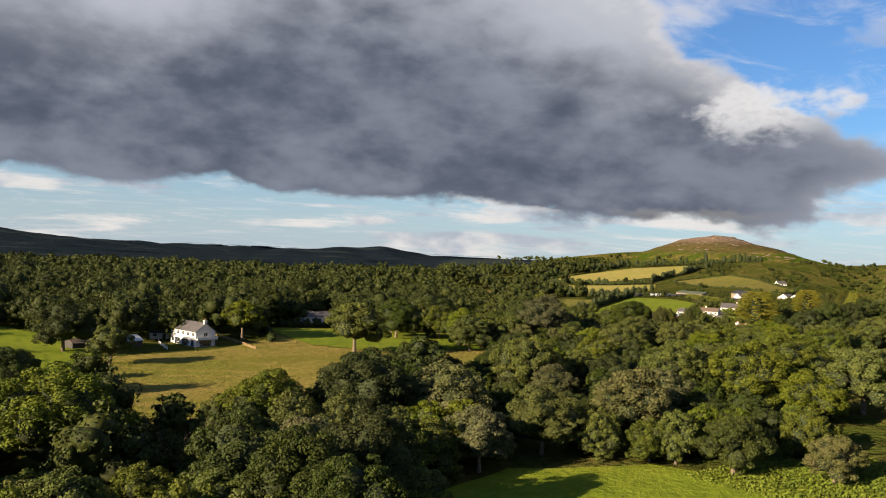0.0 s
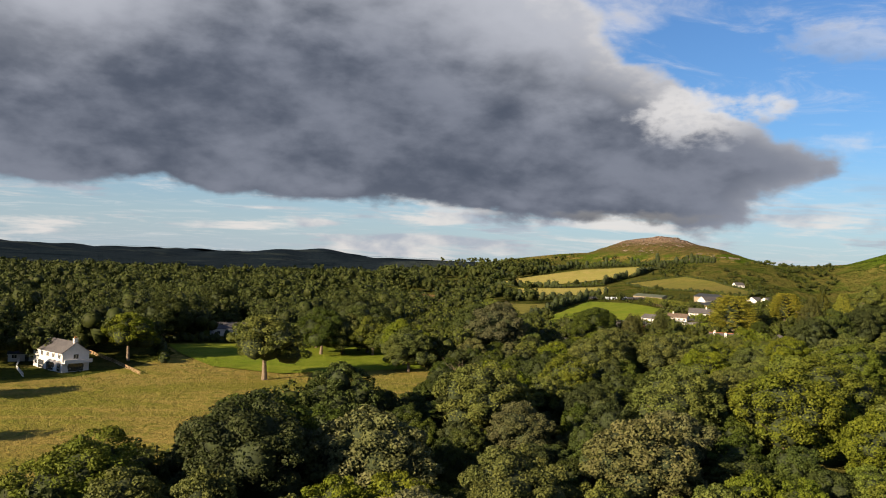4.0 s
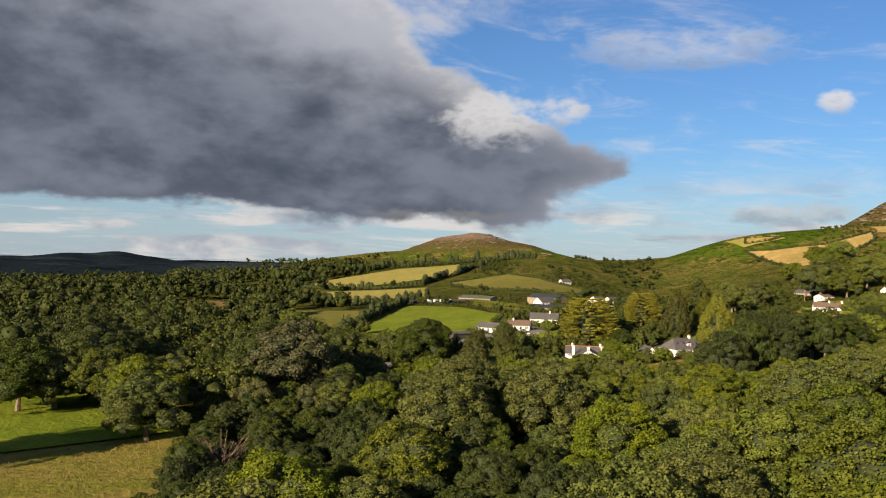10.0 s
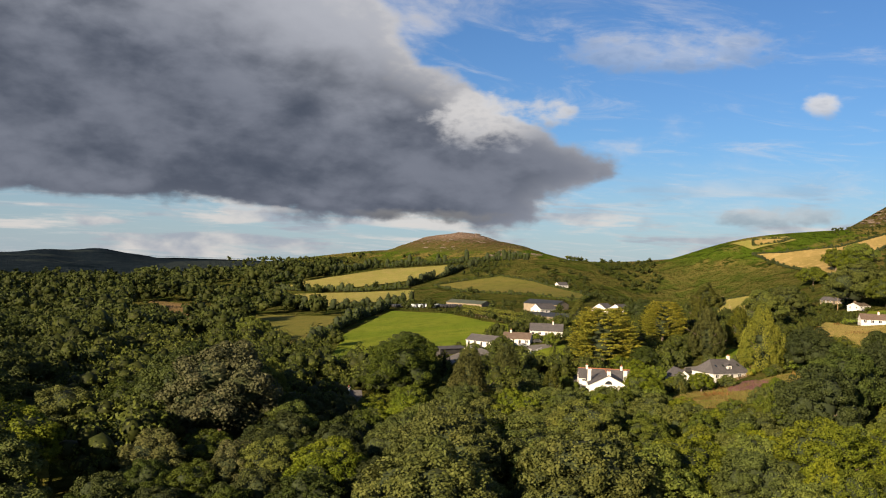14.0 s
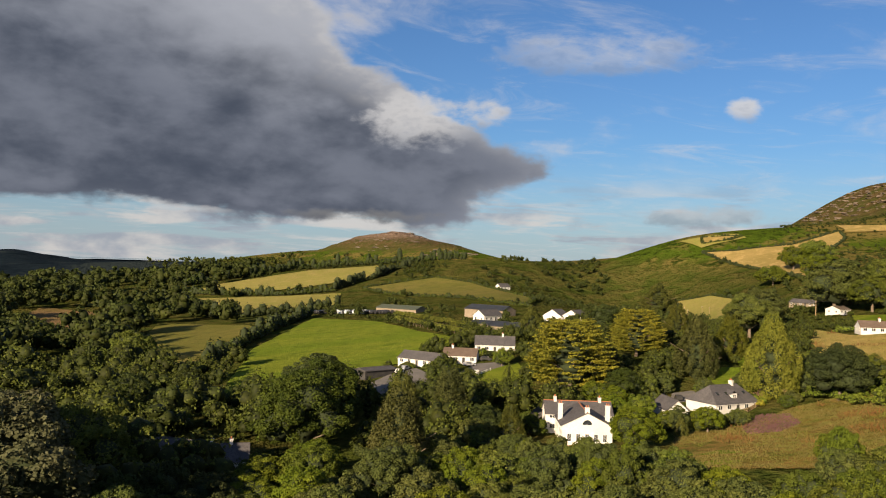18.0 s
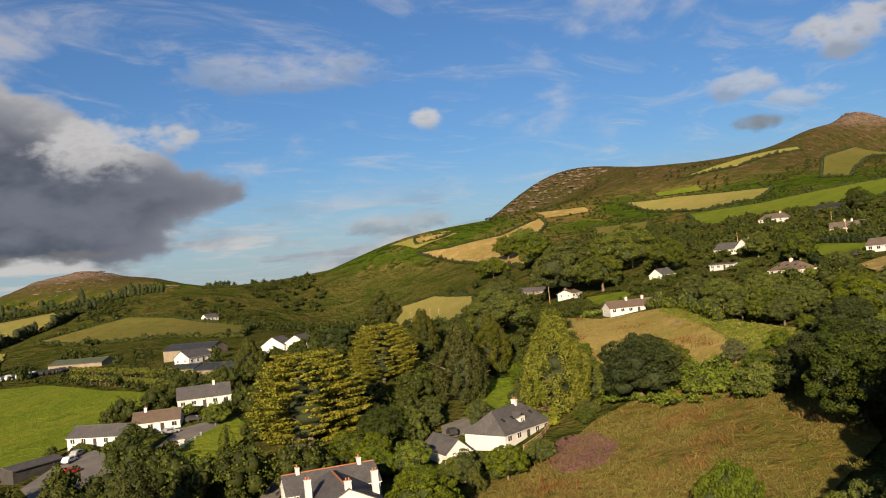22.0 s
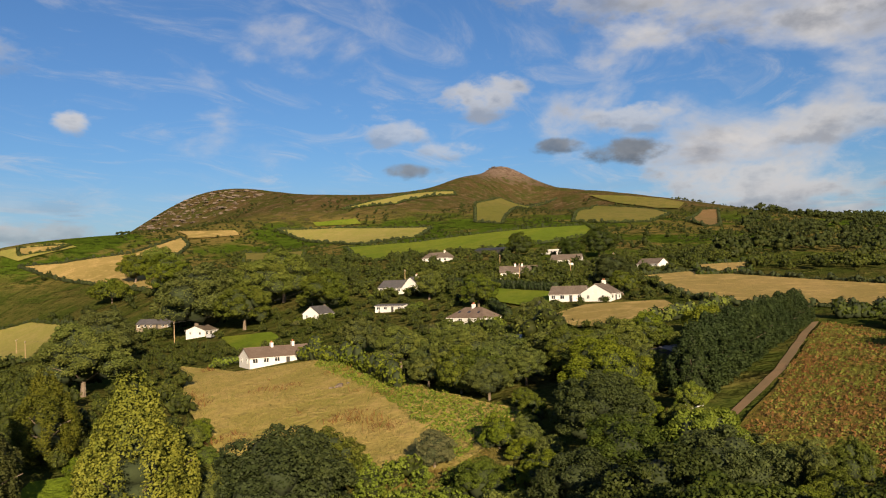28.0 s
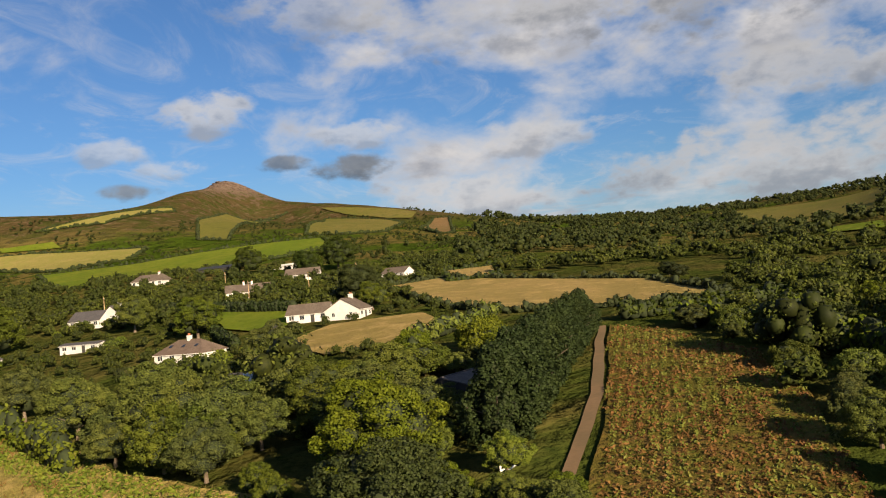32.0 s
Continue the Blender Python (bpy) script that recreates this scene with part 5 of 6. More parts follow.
KINDS = {  # height, radius, foot of crown, leaves, leaf size, material, form, name, label
    "green": [(11, 5.0, 0.4, 24000, 0.115, "leaf", "broad", "tree", "rounded green broadleaf tree in full summer leaf")] * 5,
    "dark": [(11, 5.0, 0.4, 24000, 0.115, "leaf_dark", "broad", "tree", "dense broadleaf tree with shade in its dark green leaf colour")] * 3,
    "pale": [(10, 4.6, 0.5, 20000, 0.115, "leaf_pale", "broad", "tree", "pale grey-green willow tree with a loose crown")] * 2,
    "open": [(12, 5.0, 1.5, 15000, 0.13, "leaf", "broad", "field_tree", "open-crowned tree with a clear trunk standing in grass")] * 2,
    "bright": [(8, 4.0, 0.3, 15000, 0.11, "leaf_bright", "broad", "tree", "bright fresh green young tree")],
    "golden": [(12, 5.6, 0.8, 36000, 0.115, "leaf_golden", "tiers", "cypress", "golden cypress with layered yellow-green sprays")],
    "column": [(13, 3.6, 0.5, 20000, 0.115, "leaf_conifer", "column", "conifer", "tall columnar green conifer tree")] * 2,
    "broad_column": [(13, 4.2, 0.4, 24000, 0.11, "leaf_lime", "column", "conifer", "broad bright yellow-green conifer beside the cottage")],
    "cone": [(12, 4.0, 0.6, 14000, 0.13, "leaf_conifer", "cone", "conifer", "cone-shaped dark green conifer tree")],
    "bush": [(4, 3.6, 0.1, 9000, 0.11, "leaf", "broad", "bush", "rounded green bush on open ground")] * 2,
}


def plant(kind, rows, seed, group):
    """Sets copies of a few trees of one kind out at x, y with their height and radius."""
    rng = np.random.default_rng(seed)
    protos = []
    for i, (tall, wide, low, leaves, size, mat, form, name, label) in enumerate(KINDS[kind]):
        protos.append((make_tree(name, seed + i, tall, wide, low, leaves, size, M[mat], form, label), tall, wide))
        protos[-1][0]["group"] = group
    first = {}
    rows = [row for row in rows if not inside(FIELDS["bracken_field"][1], row[0], row[1])]
    for j, (x, y, h, r) in enumerate(rows):
        ob, tall, wide = protos[j % len(protos)]
        m = pose(x, y, float(height(x, y)) - 0.15, 0, 0, rng.uniform(0, 360)) @ Matrix.Diagonal((r / wide, r / wide, h / tall, 1))
        CLEARINGS.append((x, y, 0.85 * r + 1.6))
        if j < len(protos):
            first[ob] = m
        else:
            copy_thing(ob, m)
    for ob, m in first.items():
        ob.matrix_basis = m
    for ob, _, _ in protos[len(rows):]:
        bpy.data.objects.remove(ob)


plant("green", (*GREEN_A, *GREEN_B, *GREEN_C, *GREEN_D, (11, 288, 13, 7.5)), 30, "broadleaf trees of the valley")
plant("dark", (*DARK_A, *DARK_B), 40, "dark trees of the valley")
plant("pale", PALE, 50, "willows")
plant("open", (*OPEN, (-27.5, 271.5, 18.5, 10.5)), 60, "field trees")
plant("bright", BRIGHT, 70, "young bright trees")
plant("golden", GOLDEN, 80, "golden cypresses")
plant("column", COLUMN, 90, "columnar conifers")
plant("broad_column", BROAD_COLUMN, 95, "broad conifers")
plant("cone", CONE, 100, "cone-shaped conifers")
plant("bush", BUSH, 110, "bushes")
for _i, (_x, _y, _hh, _r) in enumerate(BARE):
    _t = tagged(new("bare_tree"), "leafless grey-brown shrub with bare branches", "tree", "bare shrubs")
    _t.matrix_basis = pose(_x, _y, float(height(_x, _y)) - 0.1)
    _g = np.random.default_rng(200 + _i)
    part("trunk", trunk_bm(_g, _hh * 0.6, 0.16, 3), M["bark"], _t)
    part("branching", bare_branches(_g, _hh, _r), M["dry"], _t)
    CLEARINGS.append((_x, _y, _r))

# ---- hedges and hedgerows ----


def hedge(name, line, tall, wide, leaves, size, mat, label, ragged=0.25, category="hedge"):
    """A band of leaf clumps over a solid core along a line."""
    rng = np.random.default_rng(int(abs(line[0][0]) * 7 + abs(line[0][1])))
    V, Fc, c = [], [], 0
    for (x0, y0), (x1, y1) in zip(line, line[1:]):
        n = max(1, round(math.hypot(x1 - x0, y1 - y0) / (wide * 0.7)))
        for i in range(n):
            f = (i + rng.uniform(0.2, 0.8)) / n
            x, y = x0 + (x1 - x0) * f, y0 + (y1 - y0) * f
            t, w = tall * (1 + ragged * rng.normal()), wide * (0.55 + 0.2 * rng.random())
            t = max(t, tall * 0.4)
            z = float(height(x, y))
            v, ff = ball(rng, 0.1, (6, 4))
            V.append(v * (w * 0.85, w * 0.85, t * 0.48) + (x, y, z + t * 0.48))
            Fc.extend((ff + c).tolist())
            c += len(v)
            d = rng.normal(0, 1, (leaves, 3))
            d[:, 2] = np.abs(d[:, 2]) * 0.9 - 0.3
            d /= np.linalg.norm(d, axis=1)[:, None]
            p = d * (w, w, t * 0.54) * (0.9 + 0.2 * rng.random((leaves, 1))) + (x, y, z + t * 0.48)
            q, ff = leaf_quads(rng, p, d, size)
            V.append(q)
            Fc.extend((ff + c).tolist())
            c += len(q)
        CLEARINGS.extend((x0 + (x1 - x0) * k, y0 + (y1 - y0) * k, wide) for k in np.linspace(0, 1, max(2, n)))
    return tagged(new(name, mesh_of(name, np.vstack(V), Fc, M[mat], smooth=True, core=M["core_shade"])), label, category, "hedges")


hedge("hedge", ((350, 392), (338.6, 372), (328.5, 354)), 2.8, 1.6, 60, 0.3, "leaf_hedge", "tall clipped dark green garden hedge", 0.03)
hedge("hedge", ((327, 377), (303, 363), (287, 353.5)), 2.6, 1.6, 60, 0.3, "leaf_hedge", "clipped dark green hedge along a drive", 0.03)
hedge("hedgerow", ((98, 808), (123, 780), (160, 752), (191, 745)), 4.0, 3.0, 40, 0.5, "leaf_dark", "ragged dark hedgerow between hay fields", 0.4)
hedge("hedgerow", ((78, 471), (97, 519), (119, 568), (143, 614)), 4.5, 3.2, 60, 0.45, "leaf_dark", "ragged dark hedgerow beside the green field", 0.4)
hedge("hedgerow", ((191, 750), (211, 767), (231, 777), (248, 797), (262, 800)), 5.0, 3.4, 40, 0.5, "leaf_dark", "ragged hedgerow along the hillside fields", 0.45)
hedge("hedgerow", ((48, 766), (69, 801), (96, 812)), 4.5, 3.0, 40, 0.5, "leaf_dark", "ragged hedgerow at the edge of the brown field", 0.4)
hedge("hedgerow", ((60, 735), (100, 722), (105, 660), (116, 650), (168, 652)), 4.5, 3.6, 40, 0.5, "leaf_dark", "broad ragged hedgerow below the stubble field", 0.4)
hedge("hedgerow", ((104, 838), (130, 850), (200, 880), (260, 865), (330, 850)), 6.0, 4.0, 40, 0.6, "leaf_dark", "line of trees above the hay field", 0.4)
hedge("hedgerow", ((255, 408), (268, 398), (262, 380)), 1.6, 1.4, 50, 0.28, "leaf_bright", "low green hedge beside the bungalow", 0.2)
hedge("hedgerow", ((-60, 296), (-66, 318), (-78, 345), (-38, 360), (4, 366), (20, 330)), 3.0, 2.4, 50, 0.36, "leaf_dark", "dark hedge round the meadow", 0.4)
hedge("hedgerow", ((250, 318), (268, 321), (290, 309)), 2.4, 2.0, 70, 0.32, "leaf", "green hedgerow below the golden field", 0.3)
hedge("hedgerow", ((230, 352), (252, 374), (258, 388)), 2.6, 2.0, 70, 0.3, "leaf", "bushy hedge along the top of the meadow", 0.4)
hedge("hedgerow", ((266, 283), (250, 272), (225, 270), (200, 276)), 3.0, 2.6, 90, 0.32, "leaf", "tall hedge of scrub beside the bracken field", 0.35)
hedge("hedgerow", ((272, 290), (279, 276), (283, 262)), 2.4, 2.0, 70, 0.34, "leaf_dark", "dark hedge above the bracken field", 0.3)
# the tall conifer hedge beside the track
KINDS["hedge_conifer"] = [(9, 2.6, -0.4, 9000, 0.125, "leaf_hedge", "column", "hedge_conifer", "dark green conifer in a tall clipped hedge row")] * 2
plant("hedge_conifer", [(269 - 49 * (i / 18), 296.0 + 11.6 * (i / 18), 5.6 + 3.0 * (i / 18) + 0.5 * math.sin(i * 2.1), 2.5 + 0.5 * (i / 18)) for i in range(19)], 120, "conifer hedge")

# ---- the woods between ----
# runs south of the view: unseen trees are added there to shade the foreground
SOUTH_EDGE = ((-400, 45), (0, 48), (40, 62), (68, 118), (92, 195), (118, 236), (160, 256), (222, 246), (332, 195), (516, 110), (1200, -215))


def in_valley(x, y):
    """The part of the land that lies open to the flight, with an unseen strip whose trees cast shade into it: north of
    its southern edge and east of the meadows' far side.
    """
    ex, ey = zip(*SOUTH_EDGE)
    return (y > np.interp(x, ex, ey)) & (x > -0.56 * y - 42)


_rng = np.random.default_rng(5)
_x, _y = scatter(_rng, -4, 330, 40, 470, 6.8)
_x2, _y2 = scatter(_rng, 110, 330, 225, 470, 4.8)
_x3, _y3 = scatter(_rng, -300, -4, 40, 480, 9.6)
_low = (_x < 110) | (_y < 225)
_x, _y = np.concatenate([_x[_low], _x2, _x3]), np.concatenate([_y[_low], _y2, _y3])
_ok = free(_x, _y) & in_valley(_x, _y) & ~((_x > -4) & (_x < 90) & (_y < 142) & (_y - 60 < (_x + 4) * 1.4)) & ~((_x > 262) & (_y > 266) & (_y < 318))
_x, _y = _x[_ok], _y[_ok]
_line = np.array([(-20, 60), (10, 90), (30, 160), (60, 245), (90, 285), (150, 310), (190, 320)])
_way = np.concatenate([np.stack([np.linspace(a[0], b[0], 20), np.linspace(a[1], b[1], 20)], 1) for a, b in zip(_line, _line[1:])])
_d = np.min(np.hypot(_x[:, None] - _way[:, 0], _y[:, None] - _way[:, 1]), 1)
_order = np.argsort(_d)
_near = _order[:520]


def wood_height(x, y):
    tall = 9.2 - 0.032 * (x - 20)
    if x < -4:
        tall = 13.0 if y > 200 else 11.0
    elif x < 40 and 150 < y < 300:
        tall = 6.8
    for hx, hy in ((128, 346), (165, 349)):
        tall = min(tall, 2.2 + 0.11 * math.hypot(x - hx, y - hy)) if y < hy + 4 else tall
    if y > 225 and x > 225:
        tall = 6.6 if y < 350 and x < 246 else min(tall, 4.2)
    return float(np.clip(tall, 2.2, 13.0)) if not (x > 266 and 318 <= y < 332) else 2.0


KINDS["under"] = [(8, 4.0, -0.9, 15000, 0.115, "leaf", "broad", "wood_tree", "self-sown green broadleaf tree in the wood")] * 5
KINDS["under_shade"] = [(8, 4.0, -0.9, 15000, 0.115, "leaf_dark", "broad", "shaded_tree", "self-sown broadleaf tree in the wood with shade in its leaf colour")] * 4
KINDS["under_lit"] = [(8, 4.0, -0.9, 15000, 0.115, "leaf_lit", "broad", "sunlit_tree", "yellow-green broadleaf tree in the wood with sunlight in its leaf colour")] * 5
# place decides which trees take the shaded and which the sunlit leaf colour
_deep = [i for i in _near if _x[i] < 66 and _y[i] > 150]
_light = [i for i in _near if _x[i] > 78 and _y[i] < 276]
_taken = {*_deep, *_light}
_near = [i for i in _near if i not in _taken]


def sown(picked):
    """Rows for plant(): the picked places with a height and a radius for each."""
    rows = []
    for i in picked:
        tall = wood_height(_x[i], _y[i])
        rows.append((_x[i], _y[i], tall * _rng.uniform(0.7, 1.2), tall * _rng.uniform(0.48, 0.64)))
    return rows


_rest = _order[520:]
plant("under_lit", sown(_light), 138, "sunlit woodland trees")
plant("under_shade", sown(_deep), 135, "dark woodland trees")
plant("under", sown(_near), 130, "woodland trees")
_west = _rest[_x[_rest] < 10]
_rest = _rest[_x[_rest] >= 10]
wood("woodland", _x[_west], _y[_west], _rng, 13.0, 950, 0.34, M["leaf_shade_scrub"], "broadleaf woodland round the meadows with shade in its leaf colour", 7, None, 1, 6)
wood("woodland", _x[_rest], _y[_rest], _rng, 8.5, 560, 0.25, M["leaf_stuff"], "dense mixed broadleaf woodland in summer leaf", 7, np.array([wood_height(a, b) / 8.5 for a, b in zip(_x[_rest], _y[_rest])]), 1, 6)
_x, _y = scatter(_rng, -900, 330, 470, 1750, 12.5)
_patch = np.array([noise.noise((a / 90, b / 60, 9.1)) + 0.4 * noise.noise((a / 30, b / 30, 4.4)) for a, b in zip(_x, _y)])
_ok = free(_x, _y) & (height(_x, _y) < 52) & (_x < 60 + 0.22 * (_y - 400)) & ((_y < 1020 + 60 * np.sin(_x / 70)) | (_x > 40 + 0.05 * _y)) & ((_x < 30) | (_rng.random(len(_x)) < 0.6)) & (_patch > -0.27) & in_valley(_x, _y)
_x, _y = _x[_ok], _y[_ok]
_half = _y < 850
wood("woodland", _x[_half], _y[_half], _rng, 13.0, 220, 0.66, M["leaf_shade_scrub"], "woodland of rounded trees covering the valley floor", 4, girth=0.6, cones=0)
wood("woodland", _x[~_half], _y[~_half], _rng, 12.0, 60, 1.25, M["leaf_shade_scrub"], "far woodland covering the valley floor", 3, sprigs=3, girth=0.68, cones=0)
_x, _y = scatter(_rng, 150, 660, 330, 880, 8.0)
_patch = np.array([noise.noise((a / 46, b / 46, 2.2)) + 0.5 * noise.noise((a / 17, b / 17, 5.1)) for a, b in zip(_x, _y)])
_ok = free(_x, _y) & ((_x > 330) | (_y > 470)) & (_patch > np.clip((height(_x, _y) - 36) / 40, -0.1, 0.6) + 0.16 * (_y > 540)) & (height(_x, _y) < 78)
wood("scrub", _x[_ok], _y[_ok], _rng, 4.2, 90, 0.36, M["leaf_shade_scrub"], "scattered thorn trees and scrub on the lower slopes", 4, cones=0)
_x, _y = scatter(_rng, 296, 480, 322, 520, 5.0)
_patch = np.array([noise.noise((a / 40, b / 40, 5.5)) for a, b in zip(_x, _y)])
_ok = free(_x, _y) & ((_x > 330) | (_y > 470)) & (_patch > -0.04)
wood("scrub", _x[_ok], _y[_ok], _rng, 3.0, 190, 0.2, M["leaf_stuff"], "garden trees and tall shrubs between the houses", 5, None, 0, 5, 0.66)
_x, _y = scatter(_rng, 330, 440, 80, 330, 6.0)
_patch = np.array([noise.noise((a / 50, b / 50, 7.7)) for a, b in zip(_x, _y)])
_ok = free(_x, _y) & in_valley(_x, _y) & (_patch > 0.0 - 0.2 * (_y < 200)) & ~((_y > 245) & (_x < 396))
wood("woodland", _x[_ok], _y[_ok], _rng, 3.8, 150, 0.3, M["leaf_stuff"], "dark scrub woodland rising to the east", 5, cones=0, girth=0.62)
_x, _y = scatter(_rng, 200, 330, 150, 285, 5.0)
_ok = free(_x, _y) & in_valley(_x, _y) & ~((_x > 262) & (_y > 262))
wood("scrub", _x[_ok], _y[_ok], _rng, 4.2, 520, 0.2, M["leaf_stuff"], "rounded thorn scrub beside the bracken field", 7, None, 0, 6, 0.66)
_x, _y = scatter(_rng, 150, 1000, 1500, 2350, 26)
_patch = np.array([noise.noise((a / 130, b / 130, 1.7)) for a, b in zip(_x, _y)])
_ok = (_patch > 0.1) & (height(_x, _y) < 52) | ((_x < 420) & (_patch > -0.25))
wood("woodland", _x[_ok], _y[_ok], _rng, 9, 26, 1.6, M["leaf_stuff"], "woods round the foot of the rocky hill", 3, sprigs=3, cones=0)

# dense planting in dark leaves stands in for cloud shade on these hills
_x, _y = scatter(_rng, 430, 1150, -160, 330, 9.5)
_patch = np.array([noise.noise((a / 60, b / 42, 3.3)) + 0.6 * noise.noise((a / 19, b / 19, 6.3)) for a, b in zip(_x, _y)])
_ok = free(_x, _y) & in_valley(_x, _y) & (_patch > -0.14)
wood("woodland", _x[_ok], _y[_ok], _rng, 5.6, 56, 0.6, M["leaf_dark"], "woods and thorn hedges on the eastern hills, darkened for cloud shade", 3, cones=0, sprigs=3)
_x, _y = scatter(_rng, 400, 960, 300, 760, 6.5)
_patch = np.array([noise.noise((a / 60, b / 35, 8.8)) + 0.5 * noise.noise((a / 16, b / 16, 1.1)) for a, b in zip(_x, _y)])
_z = height(_x, _y)
_ok = free(_x, _y) & (_patch > -0.12 + np.clip((_z - 70) / 90, 0, 0.5)) & (_z < 112) & (_x > 0.75 * _y)
wood("gorse", _x[_ok], _y[_ok], _rng, 2.1, 20, 0.5, M["leaf_shade_scrub"], "low dark gorse and bracken scrub between the slope fields", 2, cones=0, sprigs=3)

# hedges between the fields of the slopes
for _n in ("pasture_pale", "pasture_green", "pasture_small", "slope_pale", "slope_olive", "slope_field", "slope_brown", "gold_field", "gold_upper", "hill_meadow", "ridge_field", "valley_field", "crest_field"):
    _p = FIELDS[_n][1]
    _far = math.hypot(_p[0][0] - 140, _p[0][1] - 300)
    hedge("hedgerow", (*_p, _p[0]), 1.0 + _far * 0.0009, 1.1 + _far * 0.0014, 14, 0.28 + _far * 0.0006, "leaf_dark", "dark field hedge of thorn and gorse", 0.5)

# shrubs in the gardens of the slope: in front of each house and along its ends
KINDS["shrub"] = [(2.4, 1.6, -0.3, 2600, 0.1, mat, "broad", "garden_bush", label) for mat, label in (("leaf", "rounded green garden bush beside a house"), ("leaf_dark", "dark evergreen garden bush beside a house"), ("leaf_bright", "fresh green garden bush beside a house"), ("leaf_pale", "pale grey-green garden bush beside a house"))]
_g = np.random.default_rng(77)
_shrubs = []
for _hx, _hy, _wide in ((312.6, 346.6, 7), (372, 378.3, 8), (415.4, 374.1, 7), (403.1, 341, 6), (285.5, 361.0, 7), (343, 405, 8), (312, 394.3, 5), (428.9, 431.8, 7), (310.7, 416.4, 5), (130.2, 429.2, 6), (154.5, 435.4, 7), (204.2, 485.7, 7), (66.6, 356.4, 7)):
    _away = math.atan2(_hy - 290, _hx - 130)
    for _k in range(9):
        _a, _r = _away + math.pi + _g.uniform(-1.5, 1.5), _wide * _g.uniform(0.95, 1.6)
        _size = _g.uniform(0.7, 1.5)
        _shrubs.append((_hx + _r * math.cos(_a), _hy + _r * math.sin(_a), 1.5 * _size, 1.2 * _size))
plant("shrub", _shrubs, 150, "garden bushes")

# ---- rough grass, bracken and heather ----


def tufts(name, poly, gap, tall, blades, mat, label, keep=1.0, rows=None, seed=1, patch=None, leafy=0.42):
    """Clumps of stems standing on a field, in drifts or in rows."""
    rng = np.random.default_rng(seed)
    xs, ys = [p[0] for p in poly], [p[1] for p in poly]
    if rows is None:
        x, y = scatter(rng, min(xs), max(xs), min(ys), max(ys), gap)
    else:
        c, s = math.cos(rows), math.sin(rows)
        mx, my = (min(xs) + max(xs)) / 2, (min(ys) + max(ys)) / 2
        gx, gy = np.meshgrid(np.arange(-60, 60, gap), np.arange(-60, 60, gap * 2.2))
        gx = gx + rng.normal(0, 0.22 * gap, gx.shape)
        gy = gy + rng.normal(0, 0.13 * gap, gy.shape)
        x, y = mx + (c * gx - s * gy).ravel(), my + (s * gx + c * gy).ravel()
    ok = inside(poly, x, y) & (rng.random(len(x)) < keep)
    if patch is not None:
        size, lo, hi, off = patch
        v = np.array([noise.noise((a / size, b / size, off)) + 0.35 * noise.noise((a / size * 4, b / size * 4, off)) for a, b in zip(x, y)])
        ok &= (v > lo) & (v < hi)
    x, y = x[ok], y[ok]
    n = len(x)
    z = height(x, y) + 0.1
    base = np.repeat(np.stack([x, y, z], 1), blades, 0)
    t = tall * rng.uniform(0.5, 1.25, (n * blades, 1))
    d = rng.normal(0, 1, (n * blades, 3))
    d[:, 2] = np.abs(d[:, 2]) * 0.5 + 0.25
    d /= np.linalg.norm(d, axis=1)[:, None]
    if leafy:
        v, f = leaf_quads(rng, base + d * t * 0.8, d, tall * leafy)
    else:
        base = base + rng.normal(0, 0.45 * gap, base.shape) * (1, 1, 0)
        d = d * (0.8, 0.8, 1.0) + (0, 0, 0.35)
        a = rng.uniform(0, 6.283, (len(base), 1))
        w = np.concatenate([np.cos(a), np.sin(a), 0 * a], 1) * 0.10 * t
        v = np.stack([base - w, base + w, base + d * t * 0.6 + w * 0.8, base + d * t * 1.3 - (0, 0, 0.1)], 1).reshape(-1, 3)
        f = np.arange(4 * len(base)).reshape(-1, 4)
    return tagged(new(name, mesh_of(name, v, f.tolist(), M[mat])), label, "grass", kind="stuff")


_f = FIELDS["bracken_field"][1]
_turn = math.atan2(293 - 304, 267 - 207)
tufts("bracken_plants", _f, 0.48, 0.6, 12, "rust", "rust-red bracken plants in rough rows", 0.55, _turn, 3, (7.0, -2.0, 0.2, 1.0), 0.26)
tufts("leafy_plants", _f, 0.48, 0.52, 12, "lime", "yellow-green leafy plants in rough rows", 0.75, _turn + 0.004, 4, (7.0, -0.25, 2.0, 1.0), 0.28)
for _n, _s in (("lower_meadow", 1.5), ("heath_field", 1.25)):
    tufts("dry_grass", FIELDS[_n][1], _s * 0.45, 0.34, 12, "dry_grass", "tussocks of dry straw-coloured grass", 0.85, None, 6, (9.0, -0.15, 2.0, 3.0), 0)
    tufts("green_grass", FIELDS[_n][1], _s * 0.5, 0.36, 11, "lime", "tussocks of yellow-green rough grass", 0.35, None, 7, (11.0, -2.0, 0.05, 3.0), 0)
    tufts("docks", FIELDS[_n][1], 1.2, 0.7, 10, "rust", "patches of rust-red dock stems in the grass", 0.8, None, 8, (10.0, 0.3, 2.0, 6.0), 0)
tufts("dry_grass", FIELDS["meadow"][1], 1.5, 0.5, 7, "dry_grass", "tussocks of dry straw-coloured grass", 0.8, None, 9, (16.0, -0.2, 2.0, 3.0), 0)
tufts("heather", ((164.5, 343), (166.7, 338), (160.3, 329), (153, 326.6), (150, 330.5), (155, 337)), 0.45, 0.5, 12, "heather", "patch of purple-pink heather in dry grass", 0.9, None, 11, None, 0.25)
tufts("brambles", ((42, 137), (50, 126), (56, 112), (76, 112), (84, 128), (74, 141), (56, 143)), 0.8, 1.0, 12, "leaf_bright", "bank of green brambles and nettles", 0.95, None, 13, None, 0.22)
